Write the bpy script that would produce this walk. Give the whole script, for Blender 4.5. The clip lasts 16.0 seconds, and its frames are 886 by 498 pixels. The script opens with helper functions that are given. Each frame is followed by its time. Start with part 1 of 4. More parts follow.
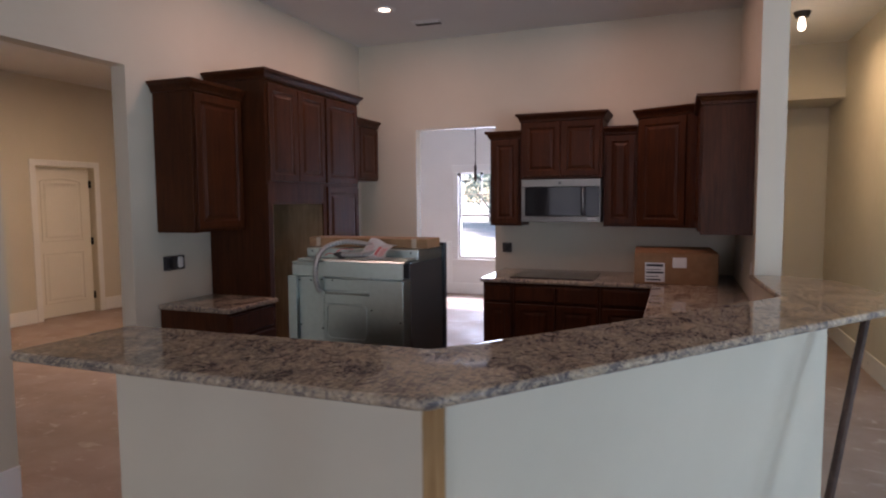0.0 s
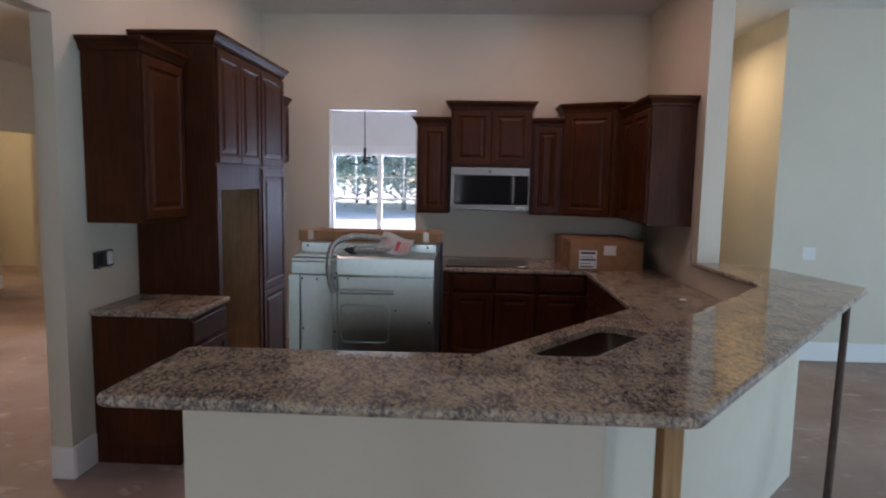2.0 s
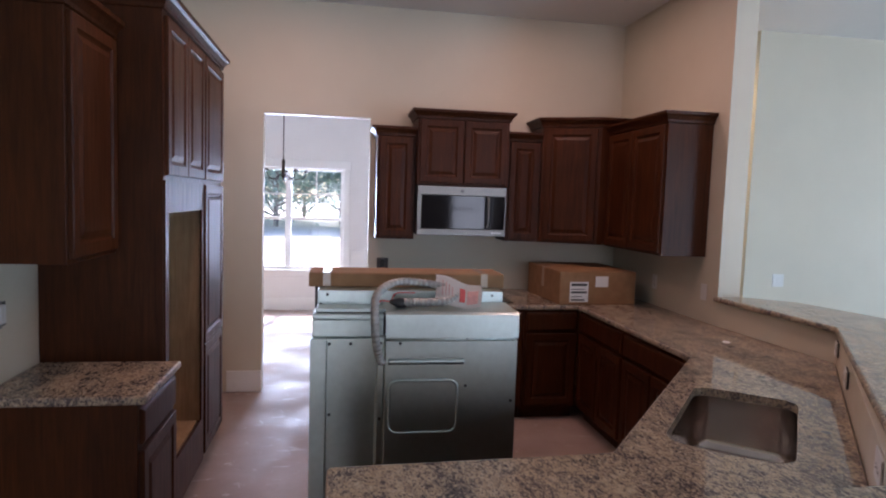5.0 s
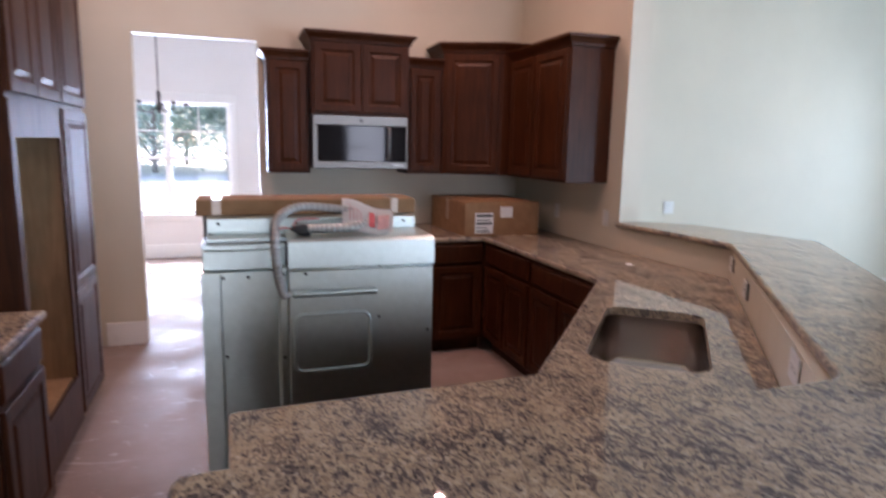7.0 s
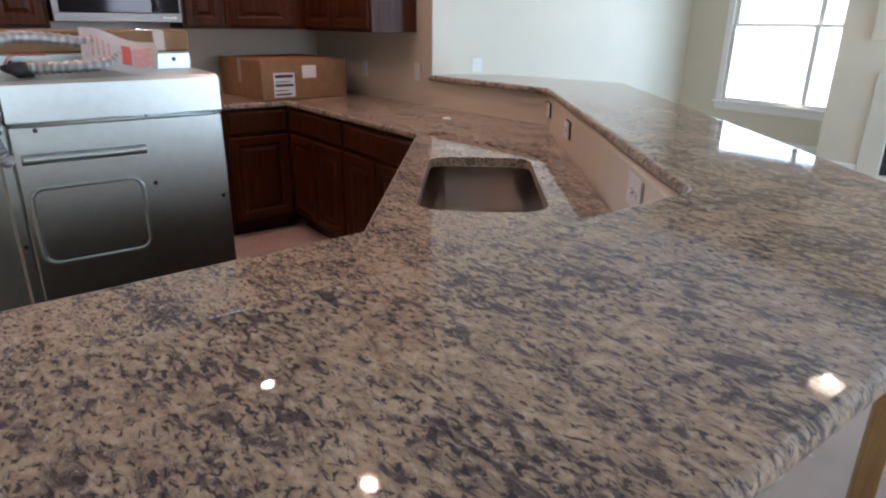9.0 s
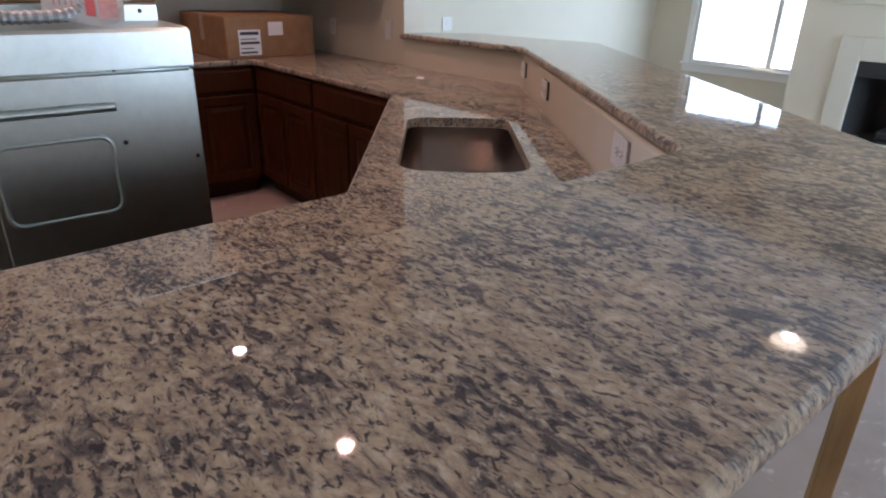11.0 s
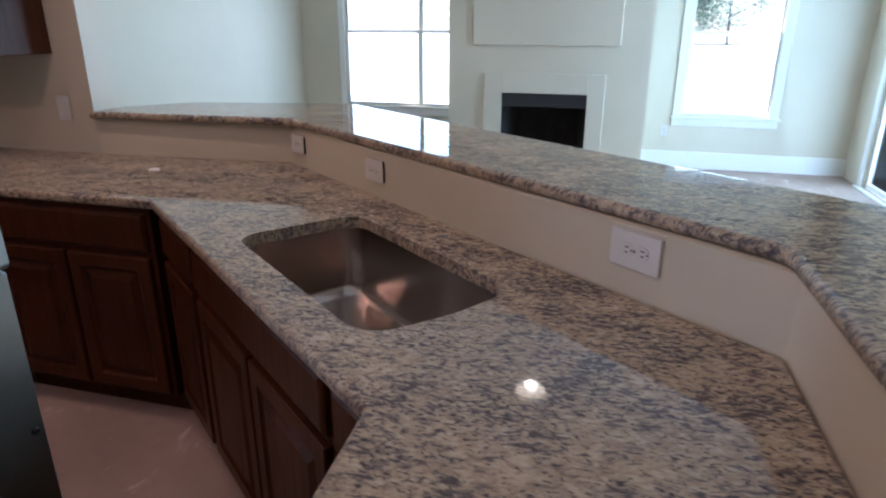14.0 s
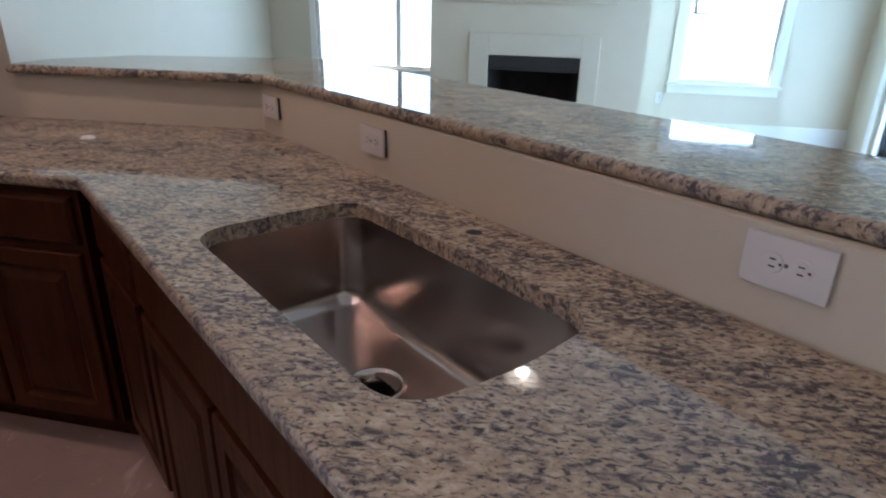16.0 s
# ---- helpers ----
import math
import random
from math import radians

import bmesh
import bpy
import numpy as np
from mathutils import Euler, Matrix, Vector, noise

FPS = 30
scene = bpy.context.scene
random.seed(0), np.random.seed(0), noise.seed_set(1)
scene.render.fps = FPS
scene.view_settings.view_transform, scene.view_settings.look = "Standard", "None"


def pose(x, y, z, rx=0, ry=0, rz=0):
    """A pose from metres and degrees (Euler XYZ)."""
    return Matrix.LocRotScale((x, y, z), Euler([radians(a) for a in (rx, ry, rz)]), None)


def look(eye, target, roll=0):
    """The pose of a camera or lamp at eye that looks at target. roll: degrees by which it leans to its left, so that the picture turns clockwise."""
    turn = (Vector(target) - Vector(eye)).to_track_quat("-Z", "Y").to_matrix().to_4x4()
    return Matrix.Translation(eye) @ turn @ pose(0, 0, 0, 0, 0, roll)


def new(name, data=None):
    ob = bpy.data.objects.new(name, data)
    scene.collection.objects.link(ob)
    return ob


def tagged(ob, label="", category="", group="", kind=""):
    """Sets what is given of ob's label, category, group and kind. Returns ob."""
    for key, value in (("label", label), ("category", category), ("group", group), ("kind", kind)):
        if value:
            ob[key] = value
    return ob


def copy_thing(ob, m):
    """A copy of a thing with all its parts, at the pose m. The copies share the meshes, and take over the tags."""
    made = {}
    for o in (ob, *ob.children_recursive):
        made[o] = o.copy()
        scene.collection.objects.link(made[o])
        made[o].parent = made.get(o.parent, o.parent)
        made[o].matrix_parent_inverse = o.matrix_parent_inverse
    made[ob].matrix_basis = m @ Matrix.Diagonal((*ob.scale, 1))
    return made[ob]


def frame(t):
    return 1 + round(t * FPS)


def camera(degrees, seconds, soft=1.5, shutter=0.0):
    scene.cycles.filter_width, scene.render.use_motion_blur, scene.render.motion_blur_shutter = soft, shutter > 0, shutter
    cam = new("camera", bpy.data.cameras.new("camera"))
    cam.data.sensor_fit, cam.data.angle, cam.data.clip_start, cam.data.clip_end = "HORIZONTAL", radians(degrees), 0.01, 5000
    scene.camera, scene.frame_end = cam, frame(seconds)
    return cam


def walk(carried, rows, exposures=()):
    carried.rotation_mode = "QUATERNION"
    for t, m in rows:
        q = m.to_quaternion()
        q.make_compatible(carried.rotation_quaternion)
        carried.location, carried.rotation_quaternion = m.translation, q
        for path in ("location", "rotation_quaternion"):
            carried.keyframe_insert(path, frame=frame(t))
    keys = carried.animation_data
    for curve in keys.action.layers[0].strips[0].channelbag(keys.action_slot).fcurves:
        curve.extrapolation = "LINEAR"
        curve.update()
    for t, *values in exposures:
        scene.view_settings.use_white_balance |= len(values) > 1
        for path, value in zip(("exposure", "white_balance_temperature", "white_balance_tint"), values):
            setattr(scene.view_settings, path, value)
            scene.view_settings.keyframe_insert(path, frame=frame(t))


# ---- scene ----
cam = camera(70.8, 16.0, 2.1, 0.5)
PATH = [
    (0, (1.541, 1.142, 1.623), (0.83, 3.004, 1.467), -0.4),
    (0.5, (1.265, 1.032, 1.646), (0.619, 2.918, 1.488), 0.1),
    (1, (0.979, 1.025, 1.663), (0.458, 2.949, 1.493), 0.3),
    (1.5, (0.673, 1.037, 1.676), (0.357, 3.002, 1.48), 0.6),
    (2, (0.367, 1.058, 1.687), (0.259, 3.043, 1.468), 1.0),
    (2.5, (0.113, 1.314, 1.686), (0.122, 3.303, 1.473), 0.9),
    (3, (-0.103, 1.544, 1.683), (-0.005, 3.533, 1.498), 0.6),
    (3.5, (-0.241, 1.77, 1.685), (-0.082, 3.757, 1.524), 0.6),
    (4, (-0.39, 1.861, 1.705), (-0.142, 3.839, 1.548), 1.2),
    (6.5, (-0.54, 2.093, 1.666), (-0.08, 4.031, 1.482), 2.0),
    (7, (-0.514, 2.146, 1.603), (0.13, 4.011, 1.275), 1.2),
    (7.5, (-0.464, 2.251, 1.545), (0.343, 4.028, 1.106), 0.5),
    (8, (-0.414, 2.357, 1.485), (0.523, 4.049, 0.977), 0.2),
    (8.5, (-0.398, 2.41, 1.445), (0.659, 4.001, 0.853), 0.5),
    (9, (-0.395, 2.416, 1.431), (0.73, 3.922, 0.746), 0.6),
    (11.5, (-0.429, 2.498, 1.416), (0.799, 3.856, 0.613), 1.4),
    (12, (-0.437, 2.714, 1.422), (0.976, 3.901, 0.651), 1.1),
    (12.5, (-0.462, 2.882, 1.444), (1.045, 3.942, 0.665), 0.4),
    (13, (-0.463, 3.106, 1.47), (1.168, 3.968, 0.698), 0.4),
    (13.5, (-0.431, 3.291, 1.462), (1.327, 3.925, 0.75), 1.5),
    (14, (-0.423, 3.447, 1.486), (1.399, 3.927, 0.814), 0.2),
    (14.5, (-0.269, 3.568, 1.457), (1.563, 4.002, 0.78), -0.2),
    (15, (-0.102, 3.646, 1.42), (1.716, 4.08, 0.707), 0.3),
    (15.5, (-0.018, 3.671, 1.4), (1.787, 4.11, 0.66), 0.5),
    (16, (-0.013, 3.7, 1.392), (1.798, 4.069, 0.628), 1.3),
]
EXPOSURES = [(0, 1.33, 6400, 28), (1, 1.33, 6200, 26), (1.5, 1.33, 6050, 22), (2, 1.35, 5950, 20), (3, 1.27, 5950, 27), (4, 1.48, 5980, 24), (6.5, 2.1, 6180, 26), (8, 2.35, 6100, 23), (9, 2.32, 6080, 22), (11.5, 2.15, 6000, 23), (12.5, 2.08, 5900, 18), (13.5, 1.99, 5700, 18), (16, 1.9, 5560, 15)]
walk(cam, [(t, look(eye, target, roll)) for t, eye, target, roll in PATH], EXPOSURES)

# ---------------------------------------------------------------- light
CEIL = 3.32
SUN_ELEVATION, SUN_AZIMUTH = 52, 8  # degrees; azimuth from +y towards +x
world = bpy.data.worlds.new("world")
scene.world = world
world.use_nodes = True
wn = world.node_tree
sky = wn.nodes.new("ShaderNodeTexSky")
sky.sky_type, sky.sun_disc = "NISHITA", False
sky.sun_elevation, sky.sun_rotation = radians(SUN_ELEVATION), radians(SUN_AZIMUTH)
wn.links.new(sky.outputs[0], wn.nodes["Background"].inputs[0])
wn.nodes["Background"].inputs[1].default_value = 0.15

sun_data = bpy.data.lights.new("sun", "SUN")
sun_data.energy, sun_data.angle, sun_data.color = 4.5, radians(0.5), (1, 0.95, 0.86)
sun = new("sun", sun_data)
sun_way = Vector((math.sin(radians(SUN_AZIMUTH)) * math.cos(radians(SUN_ELEVATION)), math.cos(radians(SUN_AZIMUTH)) * math.cos(radians(SUN_ELEVATION)), math.sin(radians(SUN_ELEVATION))))
sun.matrix_basis = look(Vector((0, 0, 20)) + sun_way, Vector((0, 0, 20)))


def window_light(name, place, target, width, height, power, color=(0.52, 0.81, 1.0)):
    """The sky's light in a window's opening."""
    data = bpy.data.lights.new(name, "AREA")
    data.shape, data.size, data.size_y, data.energy, data.color = "RECTANGLE", width, height, power, color
    ob = new(name, data)
    ob.matrix_basis = look(place, target)
    return ob


def bulb(name, place, power, color, size):
    data = bpy.data.lights.new(name, "AREA")
    data.shape, data.size, data.energy, data.color = "DISK", size, power, color
    ob = new(name, data)
    ob.matrix_basis = look(place, Vector(place) - Vector((0, 0.0001, 1)))
    return ob


WARM = (1.0, 0.612, 0.465)
CANS = [(-0.97, 6.29), (0.95, 6.35), (1.02, 5.0), (-0.97, 4.97)]
for cx, cy in CANS:
    bulb("can_lamp", (cx, cy, CEIL - 0.012), 2.6, WARM, 0.075)
bulb("living_lamp", (4.27, 3.9, CEIL - 0.078), 1.5, (1.0, 0.85, 0.66), 0.09)
bulb("hall_lamp", (2.54, 7.8, 3.1), 5.5, (1.0, 0.74, 0.40), 0.1)
bulb("side_room_lamp", (-4.2, 6.4, 3.2), 22, (1.0, 0.74, 0.45), 0.2)
bulb("passage_lamp", (-7.6, 10.4, 3.2), 10, (1.0, 0.76, 0.42), 0.2)
window_light("daylight_east", (7.08, 5.93, 1.42), (0, 5.93, 1.2), 1.34, 1.65, 8)
window_light("daylight_east", (7.08, 2.26, 1.42), (0, 2.26, 1.2), 0.85, 1.65, 20)
window_light("daylight_patio", (5.6, 0.87, 1.15), (5.6, 6, 0.9), 1.6, 2.1, 50)
# lamp in the assumed garden door, which is out of view
window_light("daylight_south", (-0.8, -2.72, 1.12), (-0.8, 5, 0.9), 1.5, 2.1, 11, (0.84, 0.92, 1.0))
window_light("daylight_south", (2.55, -2.72, 1.5), (1.0, 3, 0.6), 0.9, 1.5, 19, (0.80, 0.90, 1.0))
window_light("daylight_dining", (-1.27, 11.48, 1.36), (-1.27, 5, 1.0), 1.55, 1.45, 78, (0.64, 0.80, 1.0))


# ---------------------------------------------------------------- materials
def material(name, rough=0.6, metal=0.0, spec=0.5):
    m = bpy.data.materials.new(name)
    m.use_nodes = True
    n = m.node_tree.nodes
    b = n["Principled BSDF"]
    b.inputs["Roughness"].default_value, b.inputs["Metallic"].default_value = rough, metal
    b.inputs["Specular IOR Level"].default_value = spec
    return m, n, m.node_tree.links, b


def coords(n, l, scale=(1, 1, 1), turn=(0, 0, 0), kind="Object"):
    c, mp = n.new("ShaderNodeTexCoord"), n.new("ShaderNodeMapping")
    mp.inputs["Scale"].default_value, mp.inputs["Rotation"].default_value = scale, turn
    l.new(c.outputs[kind], mp.inputs["Vector"])
    return mp.outputs[0]


def noise_tex(n, l, vec, scale, detail=4, rough=0.55, warp=0.0):
    t = n.new("ShaderNodeTexNoise")
    t.inputs["Scale"].default_value, t.inputs["Detail"].default_value, t.inputs["Roughness"].default_value = scale, detail, rough
    t.inputs["Distortion"].default_value = warp
    l.new(vec, t.inputs["Vector"])
    return t.outputs["Fac"]


def ramp(n, l, fac, stops):
    r = n.new("ShaderNodeValToRGB")
    while len(r.color_ramp.elements) < len(stops):
        r.color_ramp.elements.new(0.5)
    for e, (p, c) in zip(r.color_ramp.elements, stops):
        e.position, e.color = p, (c if len(c) == 4 else (*c, 1)) if not isinstance(c, (int, float)) else (c, c, c, 1)
    l.new(fac, r.inputs[0])
    return r.outputs[0]


def mix(n, l, fac, a, b, mode="MIX"):
    x = n.new("ShaderNodeMix")
    x.data_type, x.blend_type = "RGBA", mode
    for s, v in ((x.inputs[0], fac), (x.inputs[6], a), (x.inputs[7], b)):
        if isinstance(v, (int, float)):
            s.default_value = v
        elif isinstance(v, tuple):
            s.default_value = (*v, 1)
        else:
            l.new(v, s)
    return x.outputs[2]


def bump(n, l, b, height, strength=0.2, distance=0.002):
    x = n.new("ShaderNodeBump")
    x.inputs["Strength"].default_value, x.inputs["Distance"].default_value = strength, distance
    l.new(height, x.inputs["Height"])
    l.new(x.outputs[0], b.inputs["Normal"])


def painted(name, color, rough=0.55, grain=350, amount=0.06, relief=0.12):
    m, n, l, b = material(name, rough, 0, 0.35)
    v = coords(n, l)
    big = noise_tex(n, l, v, 1.3, 5)
    dark = tuple(c * (1 - amount) for c in color)
    l.new(ramp(n, l, big, [(0.35, dark), (0.65, color)]), b.inputs["Base Color"])
    bump(n, l, b, noise_tex(n, l, v, grain, 3), relief, 0.001)
    l.new(ramp(n, l, noise_tex(n, l, v, 9, 4), [(0.3, rough - 0.08), (0.7, rough + 0.1)]), b.inputs["Roughness"])
    return m


WALL = painted("wall_paint", (0.62, 0.565, 0.45))
CEILING = painted("ceiling_paint", (0.72, 0.71, 0.68), 0.8, 120, 0.03, 0.35)
TRIM = painted("trim_paint", (0.78, 0.77, 0.74), 0.35, 200, 0.03, 0.05)
# the wall paint made lighter, to stand in for the dining room's daylight
WALL_LIT = painted("wall_paint_lit", (0.76, 0.74, 0.71))
DOOR_PAINT = painted("door_paint", (0.76, 0.73, 0.65), 0.4, 200, 0.03, 0.05)


def concrete():
    m, n, l, b = material("dusty_concrete", 0.75, 0, 0.3)
    v = coords(n, l)
    base = ramp(n, l, noise_tex(n, l, v, 0.9, 8, 0.6), [(0.3, (0.235, 0.17, 0.14)), (0.55, (0.345, 0.255, 0.215)), (0.75, (0.42, 0.325, 0.28))])
    spots = ramp(n, l, noise_tex(n, l, v, 7, 8, 0.7, 0.6), [(0.61, 0.0), (0.66, 0.75)])
    col = mix(n, l, spots, base, (0.52, 0.43, 0.38))
    # trowel smears of dried plaster
    smear = ramp(n, l, noise_tex(n, l, coords(n, l, (1, 3.2, 1), (0, 0, 0.4)), 2.6, 7, 0.68, 0.8), [(0.60, 0.0), (0.67, 0.7)])
    col = mix(n, l, smear, col, (0.55, 0.46, 0.41))
    dirt = ramp(n, l, noise_tex(n, l, coords(n, l, (1, 1, 1), (0, 0, 0.7)), 3.1, 7, 0.7), [(0.56, 0.0), (0.72, 0.45)])
    l.new(mix(n, l, dirt, col, (0.22, 0.175, 0.15)), b.inputs["Base Color"])
    l.new(ramp(n, l, noise_tex(n, l, v, 2.2, 6), [(0.3, 0.45), (0.7, 0.85)]), b.inputs["Roughness"])
    bump(n, l, b, noise_tex(n, l, v, 60, 6, 0.7), 0.25, 0.003)
    return m


def wood(name, light, dark, rough=0.32, axis=2):
    m, n, l, b = material(name, rough, 0, 0.16)
    s = [14.0, 14.0, 14.0]
    s[axis] = 0.9
    v = coords(n, l, tuple(s))
    info = n.new("ShaderNodeObjectInfo")
    shift = n.new("ShaderNodeVectorMath")
    shift.operation = "ADD"
    l.new(v, shift.inputs[0])
    l.new(info.outputs["Random"], shift.inputs[1])
    grain = noise_tex(n, l, shift.outputs[0], 3.2, 8, 0.65, 0.8)
    col = ramp(n, l, grain, [(0.25, dark), (0.7, light)])
    blotch = ramp(n, l, noise_tex(n, l, coords(n, l, (1, 1, 0.6)), 4.5, 4), [(0.35, 0.72), (0.7, 1.12)])
    l.new(mix(n, l, 1.0, col, blotch, "MULTIPLY"), b.inputs["Base Color"])
    l.new(ramp(n, l, grain, [(0.2, rough + 0.12), (0.8, rough - 0.05)]), b.inputs["Roughness"])
    bump(n, l, b, grain, 0.08, 0.001)
    return m


CHERRY = wood("cherry_stain", (0.080, 0.0235, 0.0072), (0.027, 0.0083, 0.003), 0.38)
PLY = wood("raw_plywood", (0.45, 0.30, 0.17), (0.30, 0.19, 0.10), 0.7)
STUD = wood("raw_stud", (0.42, 0.26, 0.12), (0.25, 0.14, 0.06), 0.75)
DARK_POST = wood("dark_post", (0.10, 0.06, 0.045), (0.045, 0.028, 0.022), 0.5)


def granite():
    m, n, l, b = material("speckled_granite", 0.04, 0, 0.3)
    v = coords(n, l, (1.5, 1.0, 1.2), (0, 0, 0.25))
    ground = ramp(n, l, noise_tex(n, l, v, 34, 6, 0.66, 0.5), [(0.30, (0.20, 0.15, 0.115)), (0.42, (0.37, 0.29, 0.20)), (0.57, (0.485, 0.395, 0.275)), (0.70, (0.57, 0.485, 0.38))])
    cloud = noise_tex(n, l, v, 6, 4)
    flake = noise_tex(n, l, coords(n, l, (2.2, 1.0, 1.4), (0, 0, 0.95)), 31, 5, 0.58, 0.7)
    fine = noise_tex(n, l, coords(n, l, (1.9, 1.0, 1.3), (0, 0, 0.7)), 74, 4, 0.6, 0.6)

    def clumped(fac, weight):
        a, w = n.new("ShaderNodeMath"), n.new("ShaderNodeMath")
        a.operation, w.operation, w.inputs[1].default_value = "ADD", "MULTIPLY", weight
        l.new(cloud, w.inputs[0])
        l.new(fac, a.inputs[0])
        l.new(w.outputs[0], a.inputs[1])
        return a.outputs[0]

    spread = clumped(flake, 0.40)
    col = mix(n, l, ramp(n, l, spread, [(0.645, 0.0), (0.77, 0.68)]), ground, (0.23, 0.19, 0.165))
    col = mix(n, l, ramp(n, l, spread, [(0.742, 0.0), (0.83, 0.88)]), col, (0.052, 0.046, 0.050))
    speck = clumped(fine, 0.25)
    col = mix(n, l, ramp(n, l, speck, [(0.60, 0.0), (0.70, 0.55)]), col, (0.17, 0.14, 0.13))
    col = mix(n, l, ramp(n, l, speck, [(0.685, 0.0), (0.735, 0.86)]), col, (0.036, 0.032, 0.038))
    col = mix(n, l, ramp(n, l, fine, [(0.33, 0.6), (0.40, 0.0)]), col, (0.56, 0.50, 0.43))
    rust = ramp(n, l, noise_tex(n, l, v, 60, 2), [(0.69, 0.0), (0.74, 0.7)])
    col = mix(n, l, rust, col, (0.10, 0.042, 0.042))
    l.new(col, b.inputs["Base Color"])
    # the sawn and eased edges are less polished than the flat top
    g, xyz, flat = n.new("ShaderNodeNewGeometry"), n.new("ShaderNodeSeparateXYZ"), n.new("ShaderNodeMapRange")
    l.new(g.outputs["Normal"], xyz.inputs[0])
    l.new(xyz.outputs["Z"], flat.inputs["Value"])
    for key, value in (("From Min", 0.9), ("From Max", 0.998), ("To Min", 0.34), ("To Max", 0.0)):
        flat.inputs[key].default_value = value
    rough = n.new("ShaderNodeMath")
    l.new(ramp(n, l, noise_tex(n, l, v, 5, 4), [(0.3, 0.02), (0.75, 0.05)]), rough.inputs[0])
    l.new(flat.outputs[0], rough.inputs[1])
    l.new(rough.outputs[0], b.inputs["Roughness"])
    bump(n, l, b, fine, 0.008, 0.0004)
    return m


GRANITE = granite()


def metal(name, color, rough, stretch=(1, 1, 60), amount=0.1):
    m, n, l, b = material(name, rough, 1.0)
    g = noise_tex(n, l, coords(n, l, stretch), 18, 4, 0.6)
    l.new(ramp(n, l, g, [(0.3, tuple(c * (1 - amount) for c in color)), (0.7, color)]), b.inputs["Base Color"])
    l.new(ramp(n, l, g, [(0.25, rough - 0.02), (0.75, rough + 0.03)]), b.inputs["Roughness"])
    return m


STEEL = metal("brushed_steel", (0.27, 0.26, 0.245), 0.40, (1, 1, 50))
SINK_STEEL = metal("satin_sink_steel", (0.55, 0.48, 0.44), 0.17, (60, 2, 2), 0.10)
GALV = metal("galvanised_sheet", (0.50, 0.585, 0.565), 0.34, (2, 2, 2), 0.10)
CONDUIT = metal("flexible_conduit", (0.40, 0.40, 0.39), 0.48, (1, 1, 1))


def plain(name, color, rough=0.5, metal=0.0, spec=0.5, scale=40, amount=0.12):
    m, n, l, b = material(name, rough, metal, spec)
    v = coords(n, l)
    l.new(ramp(n, l, noise_tex(n, l, v, scale, 5), [(0.3, tuple(c * (1 - amount) for c in color)), (0.7, color)]), b.inputs["Base Color"])
    return m


BLACK_GLASS = plain("black_glass", (0.010, 0.010, 0.012), 0.06, 0, 0.16)
BLACK = plain("black_plastic", (0.02, 0.02, 0.022), 0.4)
DARK_GREY = plain("dark_grey_panel", (0.055, 0.05, 0.048), 0.35)
HINGE = plain("black_hinge", (0.02, 0.018, 0.016), 0.5, 0.6)
WHITE_PLASTIC = plain("white_plastic", (0.70, 0.69, 0.66), 0.35, 0, 0.5, 20, 0.04)
SLOT = plain("dark_slot", (0.05, 0.045, 0.04), 0.6)
CARD = plain("corrugated_card", (0.33, 0.185, 0.095), 0.85, 0, 0.2, 14, 0.22)
TAPE = plain("clear_tape", (0.52, 0.40, 0.30), 0.2, 0, 0.6, 30, 0.1)
PAPER = plain("white_paper", (0.78, 0.76, 0.74), 0.7, 0, 0.2, 9, 0.06)
RED = plain("red_print", (0.62, 0.13, 0.13), 0.7, 0, 0.2, 30, 0.2)
INK = plain("black_ink", (0.05, 0.05, 0.055), 0.7, 0, 0.2, 30, 0.2)
SOOT = plain("sooty_firebox", (0.035, 0.03, 0.028), 0.9, 0, 0.2, 10, 0.4)
BRONZE = plain("dark_bronze", (0.045, 0.035, 0.03), 0.4, 0.7)
GROUND = plain("dry_lawn_and_sand", (0.66, 0.64, 0.58), 0.95, 0, 0.1, 0.8, 0.25)
BARK = plain("bark", (0.30, 0.28, 0.26), 0.9, 0, 0.1, 12, 0.5)


def leafage():
    m, n, l, b = material("leaves", 0.6, 0, 0.3)
    g = n.new("ShaderNodeNewGeometry")
    col = ramp(n, l, g.outputs["Random Per Island"], [(0.0, (0.22, 0.32, 0.27)), (0.5, (0.31, 0.43, 0.37)), (1.0, (0.42, 0.52, 0.46))])
    l.new(col, b.inputs["Base Color"])
    t, x = n.new("ShaderNodeBsdfTranslucent"), n.new("ShaderNodeMixShader")
    l.new(col, t.inputs[0])
    x.inputs[0].default_value = 0.85
    l.new(b.outputs[0], x.inputs[1])
    l.new(t.outputs[0], x.inputs[2])
    l.new(x.outputs[0], n["Material Output"].inputs[0])
    return m


LEAF = leafage()


def glass():
    m, n, l, b = material("window_glass", 0.02, 0, 0.5)
    n.remove(b)
    t, g, x = n.new("ShaderNodeBsdfTransparent"), n.new("ShaderNodeBsdfGlossy"), n.new("ShaderNodeMixShader")
    f = n.new("ShaderNodeFresnel")
    g.inputs["Roughness"].default_value = 0.02
    f.inputs["IOR"].default_value = 1.45
    l.new(f.outputs[0], x.inputs[0])
    l.new(t.outputs[0], x.inputs[1])
    l.new(g.outputs[0], x.inputs[2])
    l.new(x.outputs[0], n["Material Output"].inputs[0])
    return m


GLASS = glass()


def glow(name, color, strength):
    m, n, l, b = material(name, 0.5)
    b.inputs["Base Color"].default_value = (0.8, 0.8, 0.8, 1)
    b.inputs["Emission Color"].default_value = (*color, 1)
    b.inputs["Emission Strength"].default_value = strength
    return m


LAMP_WARM = glow("lit_warm_lens", (1.0, 0.80, 0.62), 3.0)
LAMP_YELLOW = glow("lit_bulb", (1.0, 0.82, 0.58), 2.2)


